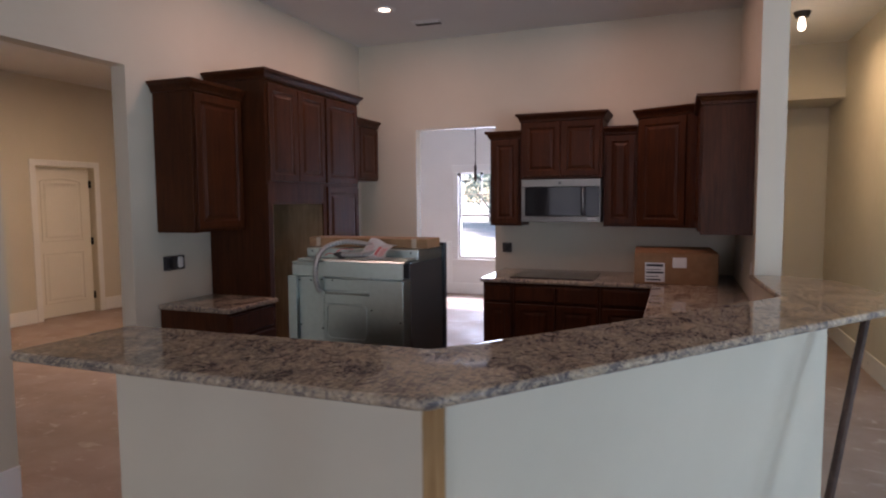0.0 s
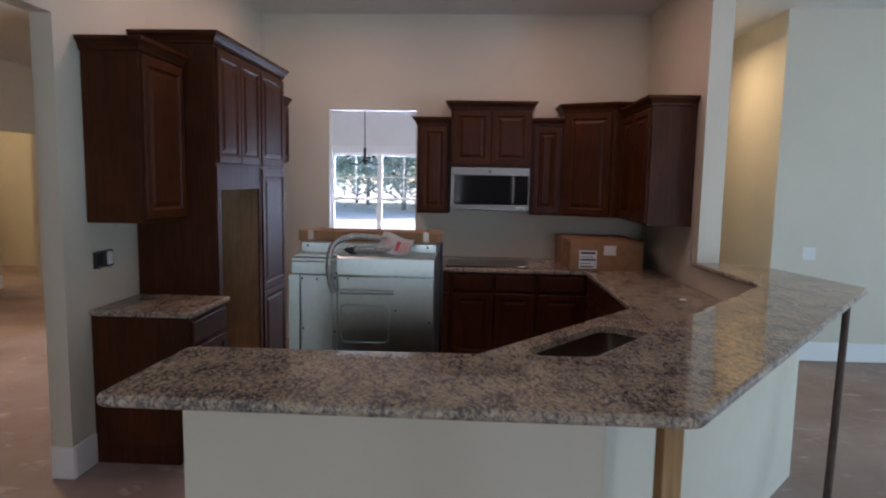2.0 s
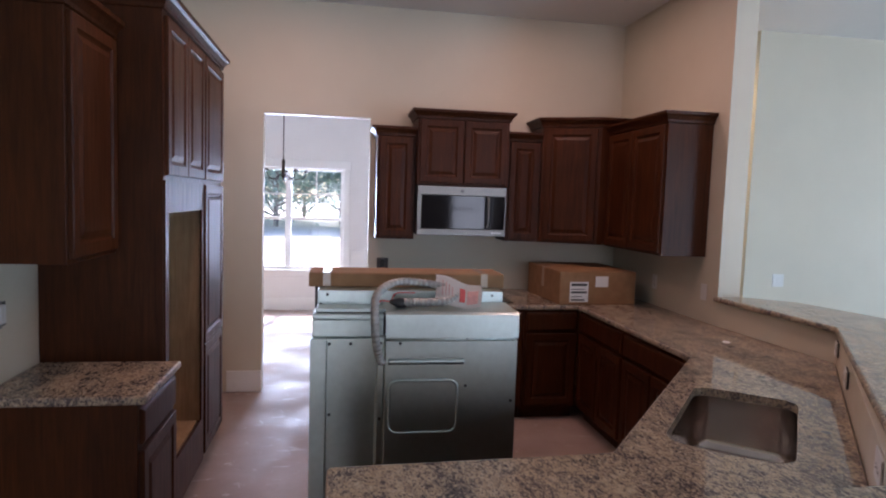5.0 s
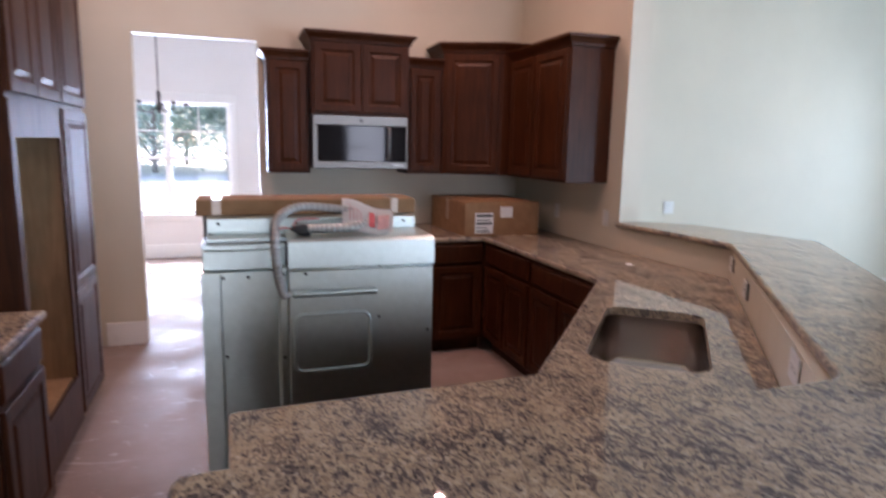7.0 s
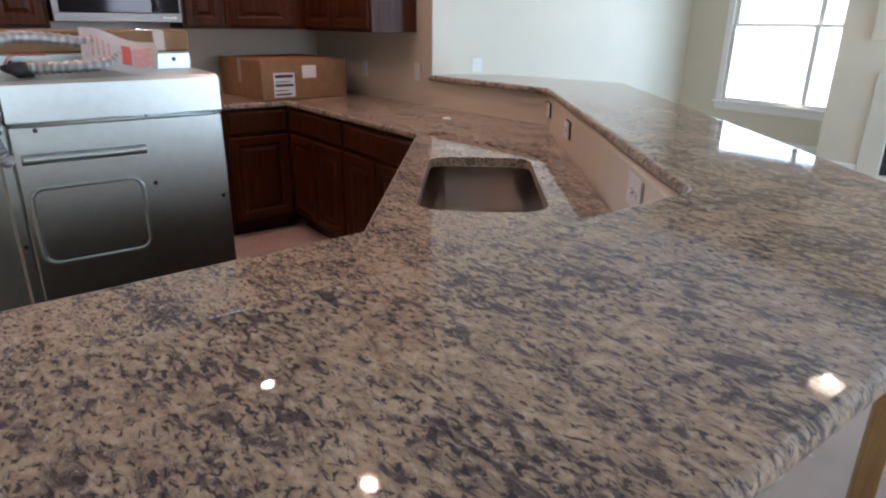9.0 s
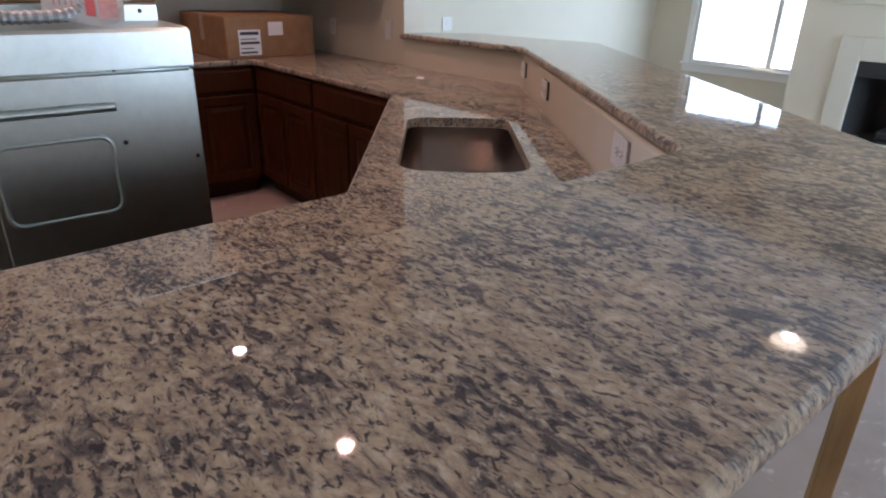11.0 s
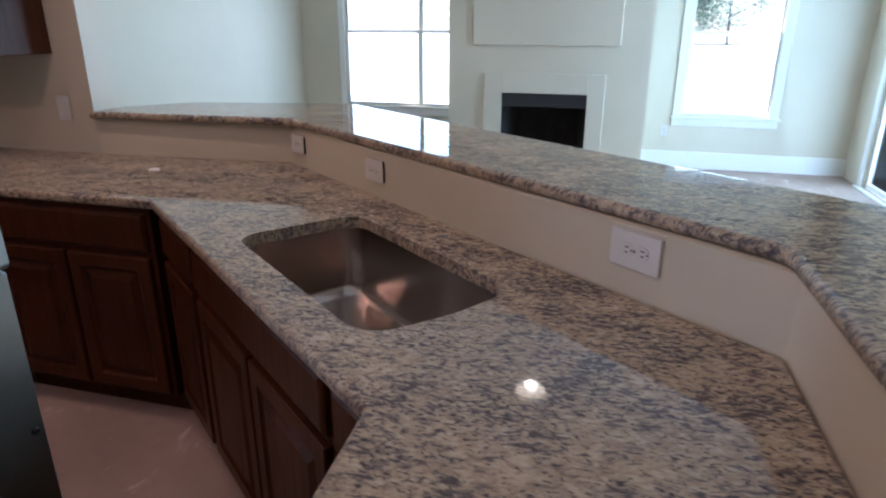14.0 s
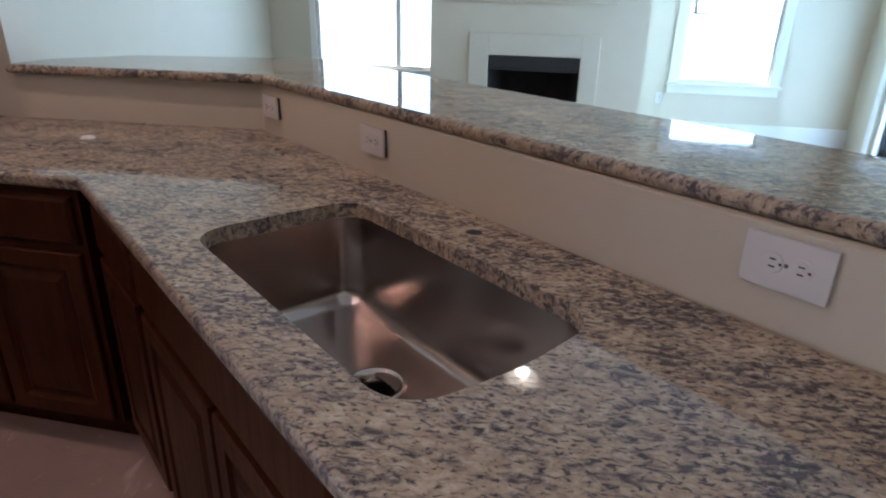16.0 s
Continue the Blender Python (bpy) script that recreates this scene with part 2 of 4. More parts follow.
# ---------------------------------------------------------------- building blocks
def thing(name, place=(0, 0, 0), rz=0.0, label="", category="", group="", kind=""):
    ob = new(name)
    ob.matrix_basis = pose(*place, 0, 0, rz)
    return tagged(ob, label, category, group, kind)


def mesh_of(name, bm, mat, smooth=False):
    me = bpy.data.meshes.new(name)
    bmesh.ops.recalc_face_normals(bm, faces=bm.faces)
    bm.to_mesh(me)
    bm.free()
    if smooth:
        for p in me.polygons:
            p.use_smooth = True
    me.materials.append(mat)
    return me


def part(name, bm, mat, parent=None, label="", smooth=False, at=None):
    ob = new(name, mesh_of(name, bm, mat, smooth))
    if parent is not None:
        ob.parent = parent
    if at is not None:
        ob.matrix_basis = at
    return tagged(ob, label)


def structure(name, bm, mat, label, category, smooth=False):
    return tagged(part(name, bm, mat, None, label, smooth), "", category, "", "structure")


def box(bm, x0, x1, y0, y1, z0, z1, bevel=0.0, seg=1):
    vs = [bm.verts.new((x, y, z)) for z in (z0, z1) for y in (y0, y1) for x in (x0, x1)]
    fs = [bm.faces.new([vs[i] for i in q]) for q in ((0, 2, 3, 1), (4, 5, 7, 6), (0, 1, 5, 4), (2, 6, 7, 3), (0, 4, 6, 2), (1, 3, 7, 5))]
    if bevel:
        es = list({e for f in fs for e in f.edges})
        bmesh.ops.bevel(bm, geom=es, offset=bevel, segments=seg, affect="EDGES", clamp_overlap=True)
    return bm


def bx(*a, **k):
    return box(bmesh.new(), *a, **k)


def prism(bm, pts, z0, z1):
    lo = [bm.verts.new((x, y, z0)) for x, y in pts]
    hi = [bm.verts.new((x, y, z1)) for x, y in pts]
    bm.faces.new(lo), bm.faces.new(hi)
    for i in range(len(pts)):
        j = (i + 1) % len(pts)
        bm.faces.new((lo[i], lo[j], hi[j], hi[i]))
    return bm


def rings(bm, loops, close=True, cap0=False, cap1=False):
    rows = [[bm.verts.new(p) for p in loop] for loop in loops]
    for a, b in zip(rows, rows[1:]):
        for i in range(len(a) if close else len(a) - 1):
            j = (i + 1) % len(a)
            bm.faces.new((a[i], a[j], b[j], b[i]))
    if cap0:
        bm.faces.new(rows[0])
    if cap1:
        bm.faces.new(rows[-1])
    return bm


def tube(bm, path, radius, sides=8, cap=True):
    """A round bar along a path; radius is a number or one for each point."""
    path = [Vector(p) for p in path]
    loops, side = [], None
    for i, p in enumerate(path):
        d = (path[min(i + 1, len(path) - 1)] - path[max(i - 1, 0)]).normalized()
        if side is None:
            side = d.orthogonal().normalized()
        side = (side - d * side.dot(d)).normalized()
        up = d.cross(side)
        r = radius[i] if isinstance(radius, (list, tuple)) else radius
        loops.append([p + r * (math.cos(a) * side + math.sin(a) * up) for a in (2 * math.pi * k / sides for k in range(sides))])
    return rings(bm, loops, True, cap, cap)


def disc(bm, x, y, r0, z0, r1, z1, n=24, cap0=True, cap1=True):
    c = [(math.cos(2 * math.pi * k / n), math.sin(2 * math.pi * k / n)) for k in range(n)]
    return rings(bm, [[(x + r0 * a, y + r0 * b, z0) for a, b in c], [(x + r1 * a, y + r1 * b, z1) for a, b in c]], True, cap0, cap1)


def area2(pts):
    return sum(a[0] * b[1] - b[0] * a[1] for a, b in zip(pts, pts[1:] + pts[:1]))


def inset(pts, d):
    """A counterclockwise outline moved inwards by d."""
    out = []
    for i, p in enumerate(pts):
        a, b = Vector(p) - Vector(pts[i - 1]), Vector(pts[(i + 1) % len(pts)]) - Vector(p)
        a, b = a.normalized(), b.normalized()
        na, nb = Vector((-a.y, a.x)), Vector((-b.y, b.x))
        k = d / max(0.2, 1 + na.dot(nb))
        out.append((p[0] + k * (na + nb).x, p[1] + k * (na + nb).y))
    return out


def rounded(corners, seg=6):
    """Corners (x, y, radius) to an outline with round corners."""
    out = []
    for i, (x, y, r) in enumerate(corners):
        p, a, b = Vector((x, y)), Vector(corners[i - 1][:2]), Vector(corners[(i + 1) % len(corners)][:2])
        if r <= 0:
            out.append((x, y))
            continue
        da, db = (a - p).normalized(), (b - p).normalized()
        half = math.acos(max(-1, min(1, da.dot(db)))) / 2
        run = r / math.tan(half)
        mid = p + (da + db).normalized() * (r / math.sin(half))
        s, e = p + da * run - mid, p + db * run - mid
        a0, a1 = math.atan2(s.y, s.x), math.atan2(e.y, e.x)
        while a1 - a0 > math.pi:
            a1 -= 2 * math.pi
        while a1 - a0 < -math.pi:
            a1 += 2 * math.pi
        out += [(mid.x + r * math.cos(a0 + (a1 - a0) * k / seg), mid.y + r * math.sin(a0 + (a1 - a0) * k / seg)) for k in range(seg + 1)]
    return out


def slab(outer, hole, z0, z1, r=0.012):
    """A worktop with rounded front edges, and a cut-out if one is given."""
    bm = bmesh.new()
    if area2(outer) < 0:
        outer = outer[::-1]
    turns = [math.pi / 2 * k / 5 for k in range(6)]
    profile = [(r - r * math.sin(a), z0 + r - r * math.cos(a)) for a in turns] + [(r - r * math.cos(a), z1 - r + r * math.sin(a)) for a in turns]
    loops = [[(*p, z) for p in inset(outer, d)] for d, z in profile]
    rows = [[bm.verts.new(p) for p in loop] for loop in loops]
    for a, b in zip(rows, rows[1:]):
        for i in range(len(a)):
            j = (i + 1) % len(a)
            bm.faces.new((a[i], a[j], b[j], b[i]))
    ends = [rows[0], rows[-1]]
    inner = []
    if hole:
        h0, h1 = [bm.verts.new((*p, z0)) for p in hole], [bm.verts.new((*p, z1)) for p in hole]
        for i in range(len(hole)):
            j = (i + 1) % len(hole)
            bm.faces.new((h0[i], h0[j], h1[j], h1[i]))
        inner = [h0, h1]
    bm.edges.ensure_lookup_table()
    for k, end in enumerate(ends):
        es = []
        for loop in [end] + ([inner[k]] if inner else []):
            es += [bm.edges.get((loop[i], loop[(i + 1) % len(loop)])) for i in range(len(loop))]
        bmesh.ops.triangle_fill(bm, edges=es, use_beauty=True)
    return bm


def wall(name, axis, at, thick, a0, a1, z0, z1, openings=(), label="painted drywall wall", mat=None):
    """A wall along x (axis 'x', face at y = at) or along y, with openings (a, b, low, high)."""
    bm = bmesh.new()
    cuts = sorted({a0, a1, *[v for o in openings for v in o[:2]]})
    for lo, hi in zip(cuts, cuts[1:]):
        mid = (lo + hi) / 2
        spans, z = [], z0
        for o in sorted((o for o in openings if o[0] < mid < o[1]), key=lambda o: o[2]):
            if o[2] > z:
                spans.append((z, o[2]))
            z = o[3]
        if z < z1:
            spans.append((z, z1))
        for s, e in spans:
            box(bm, lo, hi, at, at + thick, s, e) if axis == "x" else box(bm, at, at + thick, lo, hi, s, e)
    bmesh.ops.remove_doubles(bm, verts=bm.verts, dist=0.0005)
    seen = {}
    for f in bm.faces:
        seen.setdefault(tuple(round(c, 3) for c in f.calc_center_median()), []).append(f)
    bmesh.ops.delete(bm, geom=[f for fs in seen.values() if len(fs) > 1 for f in fs], context="FACES")
    return structure(name, bm, mat or WALL, label, "wall")


# ---------------------------------------------------------------- setting
structure("floor", bx(-9.2, 7.07, -2.9, 12.4, -0.15, 0.0), concrete(), "bare dusty concrete floor with plaster smears", "floor")
structure("ceiling", bx(-9.2, 7.07, -2.9, 12.4, CEIL, CEIL + 0.15), CEILING, "white textured drywall ceiling", "ceiling")
BACK, EAST = 7.42, 6.95
wall("wall_back", "x", BACK, 0.12, -1.84, 2.01, 0, CEIL, [(-1.16, -0.27, 0, 2.38)], "beige drywall wall behind the range cabinets")
wall("wall_kitchen_left", "y", -1.96, 0.12, -2.78, 7.54, 0, CEIL, [(3.42, 4.25, 0, 2.51)], "beige drywall wall with a wide opening")
wall("wall_kitchen_right", "y", 2.01, 0.16, 5.77, 10.6, 0, CEIL, (), "beige drywall wall ending above the bar")
prism_pts = [(-0.585, 2.985), (0.79, 2.985), (2.23, 4.66), (2.17, 5.77), (2.01, 5.77), (2.075, 4.80), (0.715, 3.095), (-0.585, 3.065)]
structure("wall_bar", prism(bmesh.new(), prism_pts, 0, 1.0765), WALL, "low angled drywall wall under the raised bar", "wall")
wall("wall_hall_right", "y", 3.20, 0.12, 7.31, 10.6, 0, CEIL, (), "cream drywall hallway wall")
wall("wall_living_north", "x", 7.19, 0.12, 3.20, EAST, 0, CEIL, (), "pale drywall living room wall")
wall("wall_hall_end", "x", 10.0, 0.12, 2.17, 3.20, 0, CEIL, [(2.25, 2.62, 0, 2.06)], "cream drywall wall at the hallway's end")
wall("wall_east", "y", EAST, 0.12, 1.0, 7.31, 0, CEIL, [(5.24, 6.62, 0.58, 2.28), (1.81, 2.70, 0.58, 2.28)], "pale drywall wall with two windows")
wall("wall_patio", "x", 0.88, 0.12, 4.2, 7.07, 0, CEIL, [(4.8, 6.4, 0.0, 2.2)], "pale drywall wall with a glazed patio opening")
wall("wall_jog", "y", 4.2, 0.12, -2.78, 0.88, 0, CEIL, (), "pale drywall wall behind the living room")
wall("wall_south", "x", -2.78, 0.12, -1.84, 4.2, 0, CEIL, [(-1.6, 0.0, 0.0, 2.2), (2.1, 3.0, 0.75, 2.25)], "pale drywall wall with windows")
wall("wall_dining_north", "x", 11.35, 0.12, -4.2, 2.4, 0, CEIL, [(-2.07, -0.47, 0.61, 2.10)], "drywall dining room wall, paint lightened for daylight", WALL_LIT)
wall("wall_dining_left", "y", -4.2, 0.12, 7.54, 11.35, 0, CEIL, (), "drywall dining room wall, paint lightened for daylight", WALL_LIT)
wall("wall_dining_right", "y", 1.0, 0.12, 7.54, 11.35, 0, CEIL, (), "drywall dining room wall, paint lightened for daylight", WALL_LIT)
wall("wall_side_far", "y", -6.72, 0.12, 1.0, 12.0, 0, CEIL, [(7.08, 7.98, 0, 2.13), (9.75, 10.65, 0, 2.3)], "tan drywall wall with a doorway")
wall("wall_side_south", "x", 1.0, 0.12, -6.72, -1.96, 0, CEIL, (), "tan drywall wall of the side room")
wall("wall_side_north", "x", 11.9, 0.12, -9.0, -4.2, 0, CEIL, (), "tan drywall wall of the side room")
wall("wall_passage_end", "y", -8.7, 0.12, 6.5, 11.9, 0, CEIL, (), "tan drywall wall of the passage")
wall("wall_passage_south", "x", 6.4, 0.12, -8.7, -6.72, 0, CEIL, (), "tan drywall wall of the passage")
# chimney breast
wall("wall_breast", "y", 6.3, 0.10, 3.105, 5.16, 0, CEIL, [(3.69, 4.58, 0.12, 0.83)], "pale drywall chimney breast")
wall("wall_breast_side", "x", 3.105, 0.10, 6.4, EAST, 0, CEIL, (), "side of the chimney breast")
wall("wall_breast_side", "x", 5.06, 0.10, 6.4, EAST, 0, CEIL, (), "side of the chimney breast")
structure("hall_soffit", bx(2.17, 3.20, 9.2, 10.0, 2.72, CEIL), WALL, "dropped drywall soffit over the hallway's end", "soffit")


def baseboard(axis, at, a0, a1, side, h=0.185):
    t = 0.016 * side
    bm = bmesh.new()
    lo, hi = min(at, at + t), max(at, at + t)
    box(bm, a0, a1, lo, hi, 0, h, 0.004) if axis == "x" else box(bm, lo, hi, a0, a1, 0, h, 0.004)
    return structure("baseboard", bm, TRIM, "white painted baseboard along the wall", "baseboard")


baseboard("x", BACK, -1.45, -1.16, -1)
baseboard("y", -1.84, 4.25, 4.45, 1)
baseboard("x", 4.25, -1.96, -1.824, -1)
baseboard("x", 7.19, 3.20, EAST, -1)
baseboard("y", EAST, 5.16, 7.17, -1)
baseboard("y", EAST, 1.0, 3.105, -1)
baseboard("y", 6.3, 3.105, 3.515, -1)
baseboard("y", 6.3, 4.775, 5.16, -1)
baseboard("y", 3.20, 7.19, 10.0, -1)
baseboard("x", 11.35, -4.08, 1.0, -1)
baseboard("y", -6.6, 8.066, 9.75, 1)
baseboard("y", -6.6, 1.12, 6.994, 1)
baseboard("y", -1.84, -2.6, 3.42, 1)


# white wainscot with a chair rail on the dining room's window wall
for wx0, wx1 in ((-4.08, -2.185), (-0.355, 1.0)):
    structure("wainscot", bx(wx0, wx1, 11.342, 11.3495, 0.186, 0.83, bevel=0.002), TRIM, "white painted wainscot panel under the chair rail", "wainscot")
    bm = bmesh.new()
    box(bm, wx0, wx1, 11.325, 11.3495, 0.8305, 0.885, 0.006)
    box(bm, wx0, wx1, 11.312, 11.3495, 0.8855, 0.905, 0.004)
    structure("chair_rail", bm, TRIM, "white painted chair rail on the dining room wall", "trim")


# ---------------------------------------------------------------- windows and doors
def window(name, axis, at, thick, a0, a1, z0, z1, inward, columns=1, casing=0.09, grid=False, label="white double-hung window with bright daylight behind", splits=None, stile=0.042):
    """A double-hung window set in an opening; inward: the sign of the way into the room."""
    w = a1 - a0
    if axis == "x":
        ob = thing(name, (a0, at, 0), 0, label, "window", "", "structure")
    else:
        ob = thing(name, (at, a0, 0), 90, label, "window", "", "structure")
    s = inward if axis == "x" else -inward
    face = (0 if s < 0 else thick) if axis == "x" else (-thick if s < 0 else 0)
    mid = thick / 2 if axis == "x" else -thick / 2

    def slabx(name, x0, x1, d0, d1, za, zb, mat=TRIM, bev=0.004, label=""):
        return part(name, bx(x0, x1, min(d0, d1), max(d0, d1), za, zb, bevel=bev), mat, ob, label)

    f1 = face + s * 0.018
    slabx("casing", -casing, 0.0, face + s * 0.001, f1, z0 - 0.005, z1)
    slabx("casing", w, w + casing, face + s * 0.001, f1, z0 - 0.005, z1)
    slabx("casing_head", -casing - 0.015, w + casing + 0.015, face + s * 0.001, f1 + s * 0.006, z1, z1 + casing + 0.03)
    slabx("window_sill", -casing - 0.02, w + casing + 0.02, face + s * 0.001, f1 + s * 0.03, z0 - 0.03, z0 - 0.006)
    slabx("apron", -casing, w + casing, face + s * 0.001, f1, z0 - 0.11, z0 - 0.031)
    edges = splits or [w * c / columns for c in range(columns + 1)]
    for c in range(len(edges) - 1):
        x0, x1 = edges[c] + 0.001, edges[c + 1] - 0.001
        zm = (z0 + z1) / 2
        for k, (za, zb) in enumerate(((z0 + 0.001, zm + 0.018), (zm - 0.018, z1 - 0.001))):
            d = mid + (s * 0.017 if k == 0 else -s * 0.017)
            bm = bmesh.new()
            t, dp = stile, 0.015
            box(bm, x0, x0 + t, d - dp, d + dp, za, zb)
            box(bm, x1 - t, x1, d - dp, d + dp, za, zb)
            box(bm, x0 + t, x1 - t, d - dp, d + dp, za, za + t)
            box(bm, x0 + t, x1 - t, d - dp, d + dp, zb - t + 0.006, zb)
            if grid and k == 1:
                g = 0.009
                xm, zz = (x0 + x1) / 2, (za + zb) / 2
                box(bm, xm - g, xm + g, d - 0.006, d + 0.006, za + t, zb - t)
                box(bm, x0 + t, x1 - t, d - 0.005, d + 0.005, zz - g, zz + g)
            part("sash", bm, TRIM, ob)
            p = part("pane", bx(x0 + t - 0.005, x1 - t + 0.005, d - 0.003, d + 0.003, za + t - 0.005, zb - t + 0.01), GLASS, ob)
            p.visible_shadow = False
    return ob


window("window_1", "y", EAST, 0.12, 5.24, 6.62, 0.58, 2.28, -1, casing=0.075, splits=[0.0, 0.44, 1.38], stile=0.026)
window("window_2", "y", EAST, 0.12, 1.81, 2.70, 0.58, 2.28, -1, stile=0.03)
window("window_3", "x", 11.35, 0.12, -2.07, -0.47, 0.61, 2.10, -1, 2, grid=True, label="white twin double-hung dining room window, trees outside")
# unseen glazing, run down to the floor to brighten the oven's steel back
window("window_4", "x", -2.78, 0.12, -1.6, 0.0, 0.02, 2.2, 1, 2, label="tall glazed garden door, unseen, added for its daylight")
window("window_5", "x", -2.78, 0.12, 2.1, 3.0, 0.75, 2.25, 1, label="white double-hung window facing the garden")
window("window_6", "x", 0.88, 0.12, 4.8, 6.4, 0.02, 2.2, 1, 2, label="tall glazed patio door, bright daylight behind")


# ---------------------------------------------------------------- cabinets
def panel_door(bm, x0, x1, z0, z1, y=0.0, t=0.02, raised=True):
    """A raised-panel door whose back lies at y and whose face looks to -y."""
    w, h = x1 - x0, z1 - z0
    s = min(0.058, 0.28 * w, 0.28 * h)
    steps = [(0, 0), (0, -t + 0.004), (0.004, -t), (s - 0.008, -t), (s, -t + 0.007), (s + 0.008, -t + 0.010), (s + 0.012, -t + 0.010)]
    if raised and min(w, h) > 2 * s + 0.08:
        steps += [(s + 0.034, -t + 0.001), (s + 0.037, -t)]
    loops = [[(x0 + d, y + q, z0 + d), (x1 - d, y + q, z0 + d), (x1 - d, y + q, z1 - d), (x0 + d, y + q, z1 - d)] for d, q in steps]
    return rings(bm, loops, True, True, True)


def drawer_front(bm, x0, x1, z0, z1, y=0.0, t=0.02):
    steps = [(0, 0), (0, -t + 0.009), (0.006, -t + 0.003), (0.012, -t)]
    loops = [[(x0 + d, y + q, z0 + d), (x1 - d, y + q, z0 + d), (x1 - d, y + q, z1 - d), (x0 + d, y + q, z1 - d)] for d, q in steps]
    return rings(bm, loops, True, True, True)


def crown(bm, x0, x1, y0, y1, z, sides=(1, 1)):
    """A cove moulding round the front and the open ends of a cabinet top."""
    prof = [(0.002, 0.0), (0.012, 0.004), (0.014, 0.02), (0.03, 0.045), (0.045, 0.056), (0.048, 0.075), (0.0, 0.075)]
    l, r = sides
    loops = [[(x0 - d * l, y1, z + q), (x0 - d * l, y0 - d, z + q), (x1 + d * r, y0 - d, z + q), (x1 + d * r, y1, z + q)] for d, q in prof]
    rings(bm, loops, False)
    top = loops[-2]
    bm.faces.new([bm.verts.new((p[0], p[1], z + 0.0752)) for p in top])
    return bm


def base_cabinet(place, rz, width, depth, columns, wide_drawer=False, label="", ends=(0, 0), false_front=False):
    """Face at y = 0 looking to -y, from x = 0 to width; top at 0.88."""
    ob = thing("base_cabinet", place, rz, label or "dark cherry base cabinet with raised-panel doors under granite", "cabinet", "base cabinets")
    bm = bx(0.001, width - 0.001, 0.0, depth, 0.105, 0.878, bevel=0.002)
    part("body", bm, CHERRY, ob)
    part("toe_kick", bx(0.003, width - 0.003, 0.07, depth, 0.0, 0.104), CHERRY, ob, "dark recessed toe kick")
    cw = width / columns
    if wide_drawer:
        part("drawer", drawer_front(bmesh.new(), 0.02, width - 0.02, 0.715, 0.855), CHERRY, ob)
    for c in range(columns):
        a, b = c * cw + (0.02 if c == 0 else 0.008), (c + 1) * cw - (0.02 if c == columns - 1 else 0.008)
        if not wide_drawer:
            part("drawer", drawer_front(bmesh.new(), a, b, 0.715, 0.855), CHERRY, ob)
        part("door", panel_door(bmesh.new(), a, b, 0.125, 0.69), CHERRY, ob)
    return ob


def upper_cabinet(place, rz, width, depth, height, doors, sides=(1, 1), label="", moulding=True, split=0.5):
    """Face at y = 0 looking to -y; bottom at the place's height."""
    ob = thing("wall_cabinet", place, rz, label or "dark cherry wall cabinet with raised-panel doors and crown moulding", "cabinet", "wall cabinets")
    part("body", bx(0.001, width - 0.001, 0.0, depth, 0.0, height, bevel=0.002), CHERRY, ob)
    edges = [0.0, width] if doors == 1 else [0.0, width * split, width]
    for c in range(doors):
        a, b = edges[c] + (0.022 if c == 0 else 0.006), edges[c + 1] - (0.022 if c == doors - 1 else 0.006)
        part("door", panel_door(bmesh.new(), a, b, 0.02, height - 0.03), CHERRY, ob)
    if moulding:
        part("crown_moulding", crown(bmesh.new(), 0, width, 0, depth, height - 0.02, sides), CHERRY, ob)
    return ob


UP = 1.37
G = 0.003
# along the back wall
upper_cabinet((-0.225, 7.09, UP), 0, 0.315, BACK - 7.09 - G, 0.86, 1, (1, 0), "narrow dark cherry wall cabinet beside the doorway")
upper_cabinet((0.095, 7.03, 1.82), 0, 0.765, BACK - 7.03 - G, 0.555, 2, (1, 1), "dark cherry two-door wall cabinet over the microwave")
upper_cabinet((0.865, 7.09, UP), 0, 0.295, BACK - 7.09 - G, 0.86, 1, (0, 0), "narrow dark cherry wall cabinet beside the microwave")
# corner cabinet with a slanting door
WX = 2.01
corner = thing("corner_cabinet", (0, 0, UP), 0, "dark cherry corner wall cabinet, taller than its neighbours", "cabinet", "wall cabinets")
CA, CB = Vector((1.163, 7.08)), Vector((1.602, 6.872))
cpts = [(CA.x, BACK - G), tuple(CA), tuple(CB), (WX - G, CB.y), (WX - G, BACK - G)]
part("body", prism(bmesh.new(), cpts, 0, 0.99), CHERRY, corner)
slant = CB - CA
bm = panel_door(bmesh.new(), 0.028, slant.length - 0.032, 0.02, 0.955)
part("door", bm, CHERRY, corner, at=pose(CA.x, CA.y, 0, 0, 0, math.degrees(math.atan2(slant.y, slant.x))))
bm = bmesh.new()
cr = [(CA.x, BACK - G), tuple(CA), tuple(CB), (WX - G, CB.y)]
cn = [(-1, 0), (-1, -0.65), (-0.18, -1.0), (0, -1)]
prof = [(0.002, 0.0), (0.012, 0.004), (0.014, 0.02), (0.03, 0.045), (0.045, 0.056), (0.048, 0.075)]
rings(bm, [[(p[0] + d * q[0], p[1] + d * q[1], 0.97 + z) for p, q in zip(cr, cn)] for d, z in prof], False)
bm.faces.new([bm.verts.new((p[0] + 0.048 * q[0], p[1] + 0.048 * q[1], 1.0452)) for p, q in zip(cr, cn)] + [bm.verts.new((WX - G, BACK - G, 1.0452))])
part("crown_moulding", bm, CHERRY, corner)
# right wall, two doors
upper_cabinet((1.672, 6.868, UP - 0.005), -90, 0.93, WX - 1.672 - G, 0.93, 2, (0, 1), "dark cherry two-door wall cabinet on the side wall", True, 0.47)
